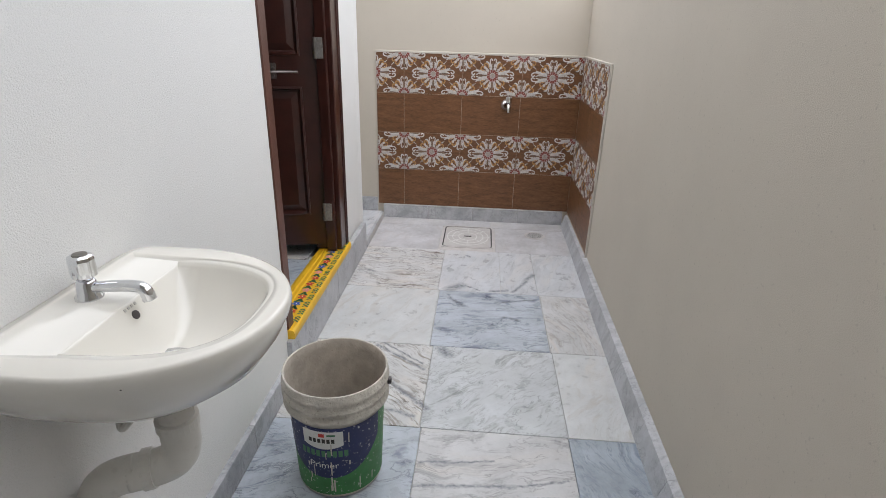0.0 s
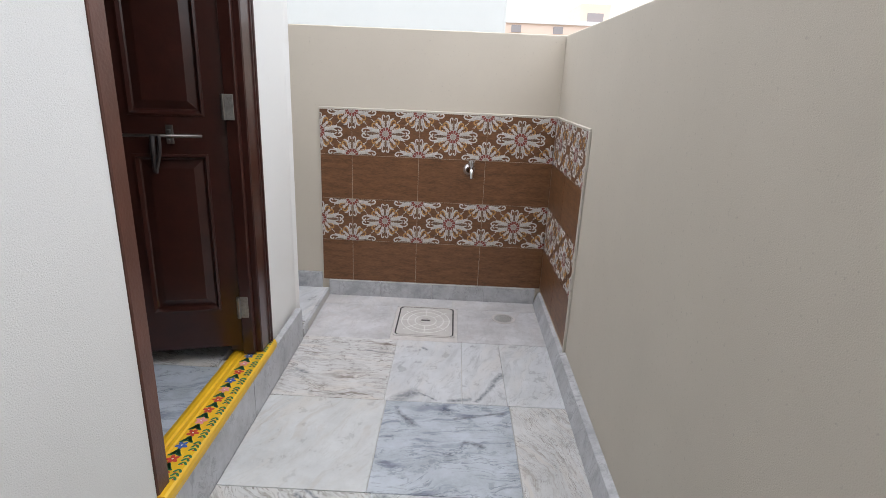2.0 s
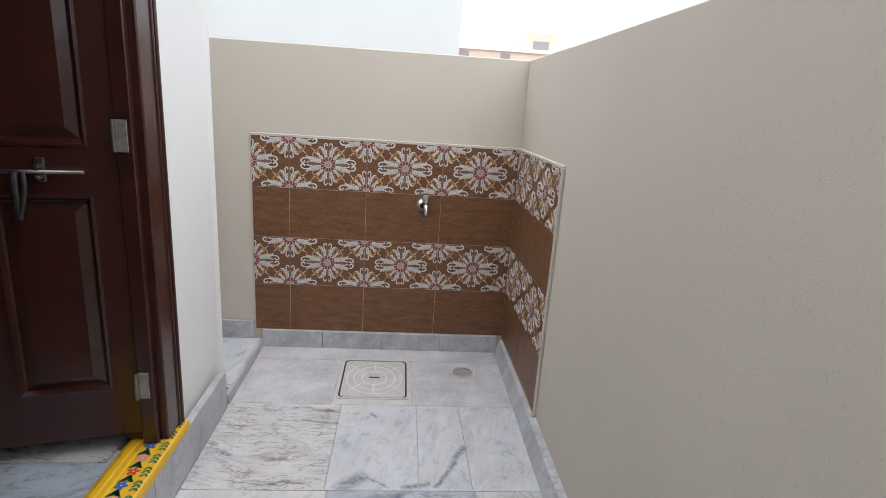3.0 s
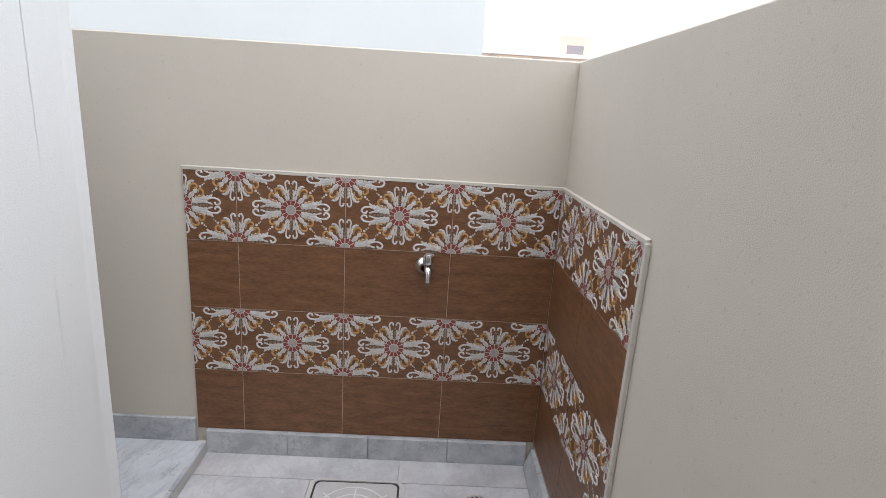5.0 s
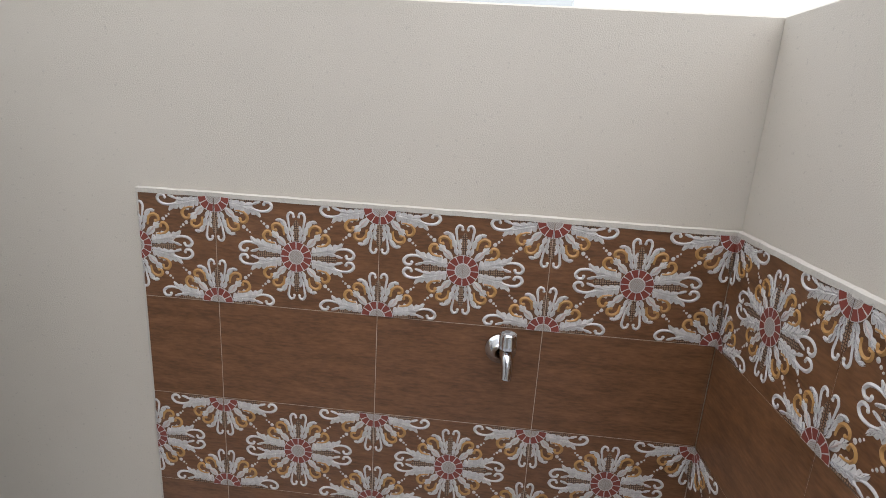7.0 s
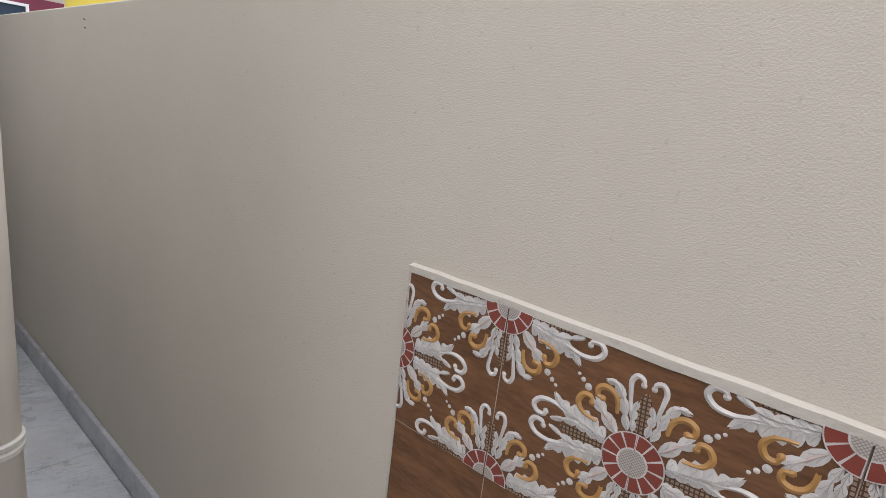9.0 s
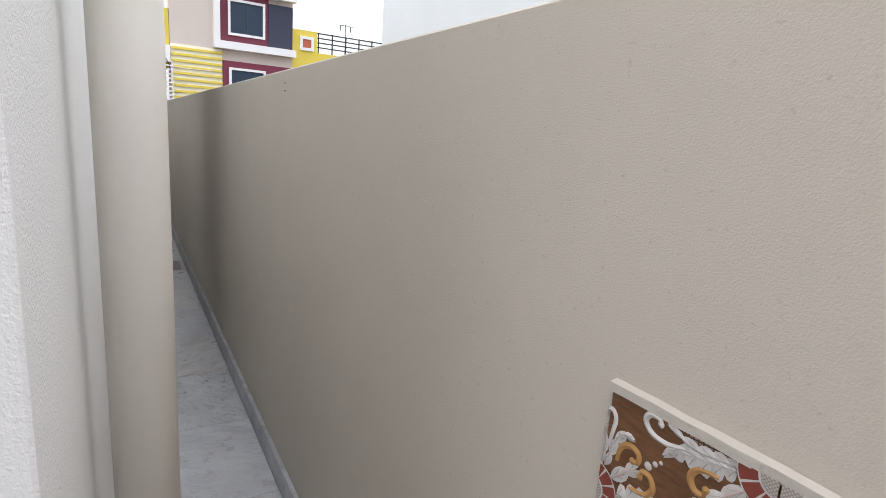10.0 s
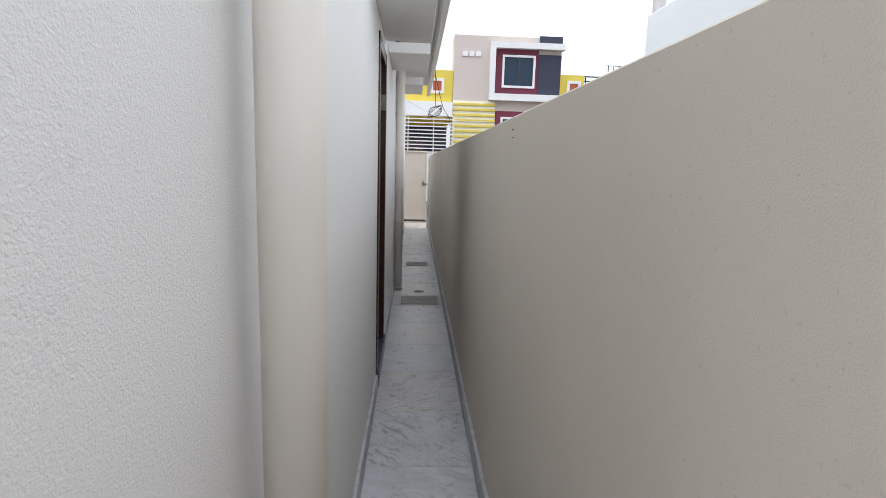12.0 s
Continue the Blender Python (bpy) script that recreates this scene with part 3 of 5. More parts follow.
FX0, FX1 = -1.268, -0.038
ROWS = [(-0.018, -0.150, [(FX0, -0.52, "marble_p"), (-0.52, FX1, "marble_p")]),
        (-0.150, -0.565, [(FX0, -0.838, "marble_p"), (-0.492, FX1, "marble_p")]),
        (-0.565, -1.105, [(FX0, -0.795, "marble_b"), (-0.795, -0.472, "marble_w"), (-0.472, -0.285, "marble_w"), (-0.285, FX1, "marble_w")]),
        (-1.105, -1.625, [(FX0, -0.785, "marble_d"), (-0.785, -0.278, "marble_g"), (-0.278, FX1, "marble_f")]),
        (-1.625, -2.130, [(FX0, -0.770, "marble_bd"), (-0.770, -0.273, "marble_sw"), (-0.273, FX1, "marble_d")]),
        (-2.130, -2.660, [(FX0, -0.764, "marble_g"), (-0.764, -0.275, "marble_y"), (-0.275, FX1, "marble_blue")]),
        (-2.660, -3.180, [(FX0, -0.76, "marble_w"), (-0.76, -0.27, "marble_w"), (-0.27, FX1, "marble_b")]),
        (-3.180, -3.700, [(FX0, -0.76, "marble_d"), (-0.76, -0.27, "marble_w"), (-0.27, FX1, "marble_w")]),
        (-3.700, -4.220, [(FX0, -0.76, "marble_w"), (-0.76, -0.27, "marble_g"), (-0.27, FX1, "marble_w")]),
        (-4.220, -4.740, [(FX0, -0.76, "marble_b"), (-0.76, -0.27, "marble_w"), (-0.27, FX1, "marble_d")]),
        (-4.740, -5.280, [(FX0, -0.76, "marble_w"), (-0.76, -0.27, "marble_w"), (-0.27, FX1, "marble_w")])]
for y1, y0, cells in ROWS:
    for x0, x1, kind in cells:
        slab(x0, x1, y0, y1, 0.0, kind, floor_yard)
# cement bed round the manhole cover
part("cement_bed", boxes((-0.836, -0.494, -0.563, -0.152, -0.02, -0.0015)), M["cement_g"], floor_yard, "grey cement bed round the cover")

PJ = [-1.272, -1.62, -2.15, -2.70, -3.25, -3.79, -4.35, -4.87, -5.42, -5.95, -6.36, -6.9, -7.45, -7.85, -8.25, -8.8, -9.35, -9.9, -10.45, -11.0, -11.55, -12.1]
KINDS = ["marble_w", "marble_d", "marble_w", "marble_w", "marble_sw", "marble_f", "marble_w", "marble_d", "marble_w", "marble_p", "marble_d"]
for i in range(len(PJ) - 1):
    slab(PJ[i + 1], PJ[i], HY + 0.016, -0.008, PASS_Z, KINDS[i % len(KINDS)], floor_passage)
for i in range(4):
    for j in range(5):
        slab(-3.6 + 0.54 * i, -3.6 + 0.54 * (i + 1) + (0.036 if i == 3 and 1.5 < j + 0.9 < 4.5 else 0), -3.4 + 0.55 * j, -3.4 + 0.55 * (j + 1), 0.172, ("marble_g", "marble_b", "marble_w")[(i + j) % 3], room_floor)


# skirting of grey marble strips
def skirting(name, label, x0, x1, y0, y1, z0, z1, step, along):
    top = thing(name, label, "skirting", kind="structure")
    a, end = (x0, x1) if along == "x" else (y0, y1)
    while a < end - 0.02:
        b = min(a + step, end)
        bm = bmesh.new()
        if along == "x":
            box(bm, a + 0.0008, b - 0.0008, y0, y1, z0, z1, bevel=0.0018)
        else:
            box(bm, x0, x1, a + 0.0008, b - 0.0008, z0, z1, bevel=0.0018)
        part("marble_strip", bm, M["marble_s"], top)
        a = b
    return top


skirting("skirting_back", "grey marble skirting under the tiled panel", -1.268, -0.030, -0.018, 0.008, -0.004, 0.092, 0.31, "x")
sk = thing("skirting_right", "grey marble skirting along the compound wall", "skirting", kind="structure")
for k in range(9):
    ya, yb = -0.020 - 0.585 * k, -0.020 - 0.585 * (k + 1)
    bm = loft([[(-0.036 + 0.010 * y, y, -0.004), (-0.012 + 0.010 * y, y, 0.074), (face(y) + 0.002, y, 0.082), (face(y) + 0.002, y, -0.004)] for y in (ya - 0.0008, yb + 0.0008)])
    part("marble_strip", bm, M["marble_s"], sk)
skirting("skirting_house", "grey marble skirting below the house wall", HX, HX + 0.019, -5.28, DOOR_Y0 - 0.02, -0.004, 0.090, 0.60, "y")
skirting("skirting_sill", "grey marble riser below the yellow door sill", HX - 0.01, HX + 0.019, DOOR_Y0 - 0.02, -0.58, -0.004, 0.163, 0.66, "y")
skirting("step_edge", "grey marble step edge between yard and passage", HX + 0.001, HX + 0.019, -0.58, -0.018, -0.004, PASS_Z + 0.002, 0.29, "y")
skirting("skirting_passage", "grey marble skirting along the passage wall", -12.0, -1.31, -0.008, 0.008, PASS_Z - 0.004, 0.136, 0.60, "x")
skirting("skirting_house_passage", "pale marble skirting below the passage house wall", -11.95, -4.82, HY, HY + 0.015, PASS_Z - 0.004, 0.13, 0.60, "x")
skirting("skirting_house_near", "pale marble skirting beside the downpipe", -4.07, -1.33, HY, HY + 0.015, PASS_Z - 0.004, 0.13, 0.60, "x")

# ---- tiled wash panel ----
TW, TH, Z0 = 0.375, 0.25, 0.0933


def strip(bm, pts, widths, h, mi, sx, sz, cx, cz):
    """A raised ribbon with a ridge along its middle, mirrored into a quadrant by sx, sz."""
    p = [Vector((q[0], q[1])) for q in pts]
    rows = []
    for i, c in enumerate(p):
        d = (p[min(i + 1, len(p) - 1)] - p[max(i - 1, 0)]).normalized()
        nrm = Vector((-d.y, d.x))
        w = widths[i] if isinstance(widths, (list, tuple)) else widths
        row = []
        for k, y in ((1, 0.0002), (0, h), (-1, 0.0002)):
            q = (c + nrm * w * k) * 0.001
            row.append(bm.verts.new((cx + sx * max(q.x, 0.0002), -y, cz + sz * max(q.y, 0.0002))))
        rows.append(row)
    for a, b in zip(rows, rows[1:]):
        for k in (0, 1):
            q = (a[k], a[k + 1], b[k + 1], b[k])
            f = bm.faces.new(q if sx * sz > 0 else q[::-1])
            f.material_index = mi


def smooth2(pts, per=4):
    return [(q.x, q.y) for q in spline([(a, b, 0) for a, b in pts], per)]


def flower(bm, sx, sz, cx, cz):
    """One quadrant of the printed acanthus rosette; materials: 1 white, 2 grey, 3 ochre, 4 red, 5 dark, 6 lattice, 7 boss."""
    def scroll(pts, w0, w1, mi, h=0.0022, ball=0.0):
        """A tapering stem that ends in a round bead."""
        q = smooth2(pts, 5)
        strip(bm, q, [w0 + (w1 - w0) * math.sin(math.pi * (0.08 + 0.80 * i / (len(q) - 1))) for i in range(len(q))], h, mi, sx, sz, cx, cz)
        if ball:
            bead(q[-1][0], q[-1][1], ball, mi, h + 0.0003)

    def bead(u, v, r, mi, h):
        c = bm.verts.new((cx + sx * u * 0.001, -h, cz + sz * v * 0.001))
        rim = [bm.verts.new((cx + sx * max(u + r * math.cos(a), 0.2) * 0.001, -0.0003, cz + sz * max(v + r * math.sin(a), 0.2) * 0.001)) for a in [2 * math.pi * k / 9 for k in range(9)]]
        for k in range(9):
            q = (c, rim[k], rim[(k + 1) % 9])
            bm.faces.new(q[::-1] if sx * sz > 0 else q).material_index = mi

    def leaf(pts, left, right, lobes, mi=1, h=0.0020, veins=True):
        """A lobed acanthus leaf: hooked lobes on both sides of a raised spine."""
        per = 5
        q = [Vector(p) for p in smooth2(pts, 10)]
        n = lobes * per
        at = lambda t: q[min(int(t * (len(q) - 1) + 0.5), len(q) - 1)]
        long = sum(((b - a).length for a, b in zip(q, q[1:])), 0.0)
        mids, sides = [], ([], [])
        for i in range(n + 1):
            t = i / n
            c = at(t)
            d = (at(min(1, t + 0.06)) - at(max(0, t - 0.06))).normalized()
            nrm = Vector((-d.y, d.x))
            mids.append(c)
            ph = (i % per) / per if i < n else 0.0
            swell = math.sin(math.pi * (0.14 + 0.80 * t)) ** 0.7
            lobe = 0.30 + 0.70 * math.sin(math.pi * min(1.0, ph * 1.2 + 0.02)) ** 0.8 if i < n else 0.12
            for k, w in ((0, left), (1, -right)):
                sides[k].append(c + nrm * w * swell * lobe + d * (0.42 * long / lobes * ph))
        put = lambda p, y: bm.verts.new((cx + sx * max(p.x, 0.2) * 0.001, -y, cz + sz * max(p.y, 0.2) * 0.001))
        spine = [put(p, h) for p in mids]
        for k in (0, 1):
            rim = [put(p, 0.0004) for p in sides[k]]
            for i in range(n):
                f = (spine[i], spine[i + 1], rim[i + 1], rim[i])
                flip = (sx * sz > 0) == (k == 0)
                bm.faces.new(f[::-1] if flip else f).material_index = mi
        if veins:
            strip(bm, [tuple(p) for p in mids], 0.7, h + 0.0004, 2, sx, sz, cx, cz)
            for i in range(2, n - 1, per):
                for k in (0, 1):
                    tip = sides[k][min(i + 1, n)]
                    strip(bm, [tuple(mids[max(i - 2, 0)]), tuple(mids[i].lerp(tip, 0.40)), tuple(mids[i].lerp(tip, 0.72))], [0.6, 0.75, 0.3], h + 0.0002, 2, sx, sz, cx, cz)

    # latticed arms between the leaves
    strip(bm, [(34, 0), (50, 0), (66, 0), (80, 0), (92, 0)], [9, 9.5, 9, 7, 2], 0.0005, 6, sx, sz, cx, cz)
    strip(bm, [(0, 34), (0, 50), (0, 64), (0, 76), (0, 84)], [8, 8.5, 8, 6, 2], 0.0005, 6, sx, sz, cx, cz)
    # long side leaves with their scroll
    leaf([(35, 12), (54, 16), (74, 21), (96, 27)], 18, 7, 5)
    leaf([(34, 8), (52, 11), (76, 14), (104, 6)], 4.5, 7.5, 5, h=0.0017)
    leaf([(72, 20), (88, 22), (104, 38)], 6, 7, 2, h=0.0017)
    scroll([(84, 20), (104, 26), (122, 24), (131, 14), (126, 5), (116, 5), (113.5, 10)], 1.8, 3.7, 1, ball=4.0)
    # upright leaves with theirs
    leaf([(13, 34), (18, 50), (23, 68), (33, 82), (44, 82)], 5, 8, 4)
    leaf([(8, 35), (10, 48), (11, 60), (8, 70)], 6, 4, 3, h=0.0017)
    scroll([(14, 58), (17.5, 78), (19, 92), (14, 100), (7, 98), (5.6, 92)], 1.5, 3.2, 1, ball=3.6)
    # plain grey-white leaf on the diagonal
    leaf([(24, 24), (36, 36), (47, 47), (53, 52)], 9.5, 9.5, 2, h=0.0016)
    strip(bm, [(27, 27), (37, 37), (46, 46)], [2.5, 4.5, 1.0], 0.0022, 8, sx, sz, cx, cz)
    # ochre scrolls and beads
    scroll([(48, 28), (60, 29), (70, 33), (75, 43), (70, 53), (61, 54), (58, 47)], 1.8, 3.9, 3, h=0.0023, ball=4.4)
    scroll([(28, 48), (29, 60), (34, 69), (44, 73), (53, 69), (53.5, 60), (47, 58)], 1.8, 3.9, 3, h=0.0023, ball=4.4)
    bead(66, 64, 4.6, 1, 0.0012)
    bead(73.6, 70.5, 3.2, 1, 0.0011)
    bead(79.6, 75.5, 2.3, 1, 0.0010)
    # centre: cream rim, red wedges, grey boss
    def wedge(r0, r1, a0, a1, h, mi, n=4):
        lo = [bm.verts.new((cx + sx * r0 * math.cos(a0 + (a1 - a0) * k / n) * 0.001, -h, cz + sz * r0 * math.sin(a0 + (a1 - a0) * k / n) * 0.001)) for k in range(n + 1)]
        hi = [bm.verts.new((cx + sx * r1 * math.cos(a0 + (a1 - a0) * k / n) * 0.001, -h, cz + sz * r1 * math.sin(a0 + (a1 - a0) * k / n) * 0.001)) for k in range(n + 1)]
        for k in range(n):
            q = (lo[k], hi[k], hi[k + 1], lo[k + 1])
            f = bm.faces.new(q[::-1] if sx * sz > 0 else q)
            f.material_index = mi
    wedge(0.3, 36, 0, math.pi / 2, 0.0023, 1, 8)
    for k in range(3):
        wedge(17.5, 34.5, math.pi / 6 * k + 0.04, math.pi / 6 * (k + 1) - 0.04, 0.0025, 4)
    wedge(0.3, 15.5, 0, math.pi / 2, 0.0028, 7, 6)


def tile_base(w0, w1):
    bm = bmesh.new()
    box(bm, w0 + 0.0007, w1 - 0.0007, 0.0, 0.0075, 0.0007, TH - 0.0007, bevel=0.0007)
    return bm


def tile_meshes():
    out = {}
    mats = [M["brown_tile"], M["motif_white"], M["motif_grey"], M["motif_ochre"], M["motif_red"], M["motif_dark"], M["lattice"], M["boss"], M["motif_shade"]]
    for key, w0, w1 in (("full", -TW / 2, TW / 2), ("half", 0.009, TW / 2)):
        bm = tile_base(w0, w1)
        me = bpy.data.meshes.new("tile_" + key)
        bm.normal_update()
        bm.to_mesh(me)
        bm.free()
        me.materials.append(M["brown_tile"])
        bm = bmesh.new()
        for sz in (1, -1):
            for sx in ((1, -1) if key == "full" else (1,)):
                flower(bm, sx, sz, 0.0002 * sx, TH / 2)
        for sx in ((1, -1) if key == "full" else (1,)):
            for sz, cz in ((1, 0.001), (-1, TH - 0.001)):
                flower(bm, -sx, sz, sx * (TW / 2 - 0.001), cz)
        if key == "half":
            for v in bm.verts:
                v.co.x = max(v.co.x, 0.0092)
            bmesh.ops.dissolve_degenerate(bm, dist=1e-6, edges=bm.edges)
        mo = bpy.data.meshes.new("motif_" + key)
        bm.normal_update()
        bm.to_mesh(mo)
        bm.free()
        for m in mats:
            mo.materials.append(m)
        out[key] = (me, mo)
    return out


TILES = tile_meshes()


def tile(parent, key, pos, turn, decor):
    ob = new("wall_tile", TILES[key][0])
    ob.matrix_basis = Matrix.Translation(pos) @ Matrix.Rotation(radians(turn), 4, "Z")
    ob.parent = parent
    if decor:
        mo = new("acanthus_print", TILES[key][1])
        mo.parent = ob
        mo.location = (0, -0.0002, 0)


for row in range(4):
    z = Z0 + TH * row
    for c in range(3):
        tile(wall_back, "full", (-TW * (c + 0.5), 0.0, z), 0, row % 2 == 1)
    tile(wall_back, "half", (-TW * 3.5, 0.0, z), 0, row % 2 == 1)
    for c in range(2):
        tile(wall_right, "full", (0.0, -TW * (c + 0.5) - 0.001, z), -90, row % 2 == 1)
part("tile_bed", boxes((-TW * 3.5 + 0.009, 0.0, 0.0012, 0.0079, Z0, Z0 + 4 * TH)), M["tile_grout"], wall_back)
part("tile_bed", boxes((0.0012, 0.0079, -0.752, 0.0, Z0 - 0.06, Z0 + 4 * TH)), M["tile_grout"], wall_right)


def rough_bead(name, a, b, w, d, normal, parent, label, seed):
    """An uneven hand-laid cement bead from a to b."""
    rnd = random.Random(seed)
    a, b, normal = Vector(a), Vector(b), Vector(normal)
    n = 46
    along = (b - a).normalized()
    side = normal.cross(along).normalized()
    loops = []
    for i in range(n):
        c = a + (b - a) * i / (n - 1)
        w1, w2, dd = w * (0.62 + 0.14 * rnd.random()), w * (0.40 + 0.12 * rnd.random()), d * (0.9 + 0.2 * rnd.random())
        loops.append([c - side * w2, c - side * w2 * 0.8 + normal * dd, c + side * w1 * 0.7 + normal * dd, c + side * w1])
    return part(name, loft(loops), M["cement"], parent, label)


zt = Z0 + 4 * TH
rough_bead("cement_bead", (-1.306, 0.007, zt + 0.0008), (0.006, 0.007, zt + 0.0008), 0.012, 0.0095, (0, -1, 0), wall_back, "rough white cement edging", 1)
rough_bead("cement_bead", (0.007, 0.0, zt + 0.0008), (0.007, -0.762, zt + 0.0008), 0.012, 0.0095, (-1, 0, 0), wall_right, "rough white cement edging", 2)
part("tile_end", boxes((-0.004, 0.0079, -0.768, -0.7525, 0.06, zt), bevel=0.002), M["cement"], wall_right, "cream cement end of the tile panel")
rough_bead("cement_bead", (-1.3065, 0.007, zt), (-1.3065, 0.007, Z0 - 0.002), 0.005, 0.006, (0, -1, 0), wall_back, "cement edge", 3)


# ---- yard fittings ----
def wall_tap(at):
    t = thing("wall_tap", "small chrome bib tap on the brown tiles", "tap", at=at)
    part("flange", lathe([(0, 0.0), (0.036, 0.0), (0.035, 0.007), (0.020, 0.014), (0.013, 0.03)], 28, "y", centre=(-0.012, 0, -0.004)), M["chrome"], t, smooth=True)
    part("body", tube(spline([(-0.012, -0.01, -0.004), (-0.004, -0.035, 0), (0, -0.055, -0.004), (0.002, -0.066, -0.02), (0.002, -0.072, -0.044)], 6), [0.0135] * 9 + [0.0135 - 0.0002 * i for i in range(16)], 14), M["chrome"], t, smooth=True)
    bm = fluted(0.0205, 0.040)
    bmesh.ops.translate(bm, verts=bm.verts, vec=(0, -0.042, 0.012))
    part("knob", bm, M["chrome"], t)
    return t


def fluted(r, h, n=8):
    """A fluted tap knob with a domed top."""
    loops = []
    for f, z in ((0.62, 0), (0.95, 0.12), (1.0, 0.3), (1.0, 0.8), (0.94, 0.93), (0.72, 1.0)):
        loops.append([(r * f * (1 - 0.09 * (0.5 + 0.5 * math.cos(n * a))) * math.cos(a), r * f * (1 - 0.09 * (0.5 + 0.5 * math.cos(n * a))) * math.sin(a), z * h) for a in [2 * math.pi * k / (n * 6) for k in range(n * 6)]])
    return loft(loops)


wall_tap((-0.452, 0.0, 0.797))


def manhole():
    t = thing("manhole_cover", "square pale cast manhole cover with ring pattern", "cover", at=(-0.666, -0.332, 0.0))
    def rounded(w, d, r, z, n=6):
        out = []
        for cx, cy, a0 in ((w - r, d - r, 0), (-w + r, d - r, 90), (-w + r, -d + r, 180), (w - r, -d + r, 270)):
            for k in range(n + 1):
                a = radians(a0 + 90 * k / n)
                out.append((cx + r * math.cos(a), cy + r * math.sin(a), z))
        return out
    part("rim", loft([rounded(0.163, 0.188, 0.02, -0.006), rounded(0.163, 0.188, 0.02, 0.0025), rounded(0.1545, 0.1795, 0.024, 0.003), rounded(0.1545, 0.1795, 0.024, -0.006)], False, False), M["cement_g"], t)
    part("gap", loft([rounded(0.156, 0.181, 0.024, -0.0008), rounded(0.146, 0.171, 0.024, -0.0012)], False, True), M["gap_black"], t)
    part("plate", loft([rounded(0.1468, 0.1718, 0.023, -0.004), rounded(0.1468, 0.1718, 0.023, 0.001), rounded(0.1450, 0.1700, 0.022, 0.0022)], True, True), M["cover"], t)
    for r in (0.055, 0.095, 0.128):
        part("ring", loft([[(q * math.cos(2 * math.pi * k / 40), q * 1.12 * math.sin(2 * math.pi * k / 40), z) for k in range(40)] for q, z in ((r, 0.002), (r + 0.001, 0.0035), (r + 0.005, 0.0035), (r + 0.006, 0.002))], False, False), M["cover_line"], t)
    for k in range(8):
        bm = boxes((0.062, 0.14 if k % 2 == 0 else 0.16, -0.0022, 0.0022, 0.0021, 0.0035))
        bmesh.ops.rotate(bm, verts=bm.verts, matrix=Matrix.Rotation(math.pi / 4 * k + 0.0, 3, "Z"))
        part("rib", bm, M["cover_line"], t)
    part("boss", lathe([(0.034, 0.002), (0.034, 0.004), (0.028, 0.005), (0.026, 0.003), (0, 0.003)], 28), M["cover"], t)
    part("handle", boxes((-0.024, 0.024, -0.005, 0.005, 0.003, 0.007), bevel=0.0015), M["iron"], t)


manhole()


def floor_drain():
    t = thing("floor_drain", "round steel floor drain grating with holes", "drain", at=(-0.233, -0.254, 0.0))
    part("collar", lathe([(0.066, 0.0005), (0.064, 0.003), (0.055, 0.003), (0.054, -0.001)], 36), M["cement_g"], t)
    part("plate", lathe([(0.052, -0.002), (0.052, 0.0025), (0.046, 0.0035), (0, 0.0030)], 36), M["grating"], t, smooth=True)
    # no openings: black discs on the plate give the holes their dark
    for ring, r in ((1, 0.0), (6, 0.015), (12, 0.030), (16, 0.0415)):
        for k in range(ring):
            a = 2 * math.pi * k / ring
            part("hole", lathe([(0, 0.0038), (0.0042, 0.0038), (0.0042, 0.002)], 8, centre=(r * math.cos(a), r * math.sin(a), 0)), M["gap_black"], t)


floor_drain()


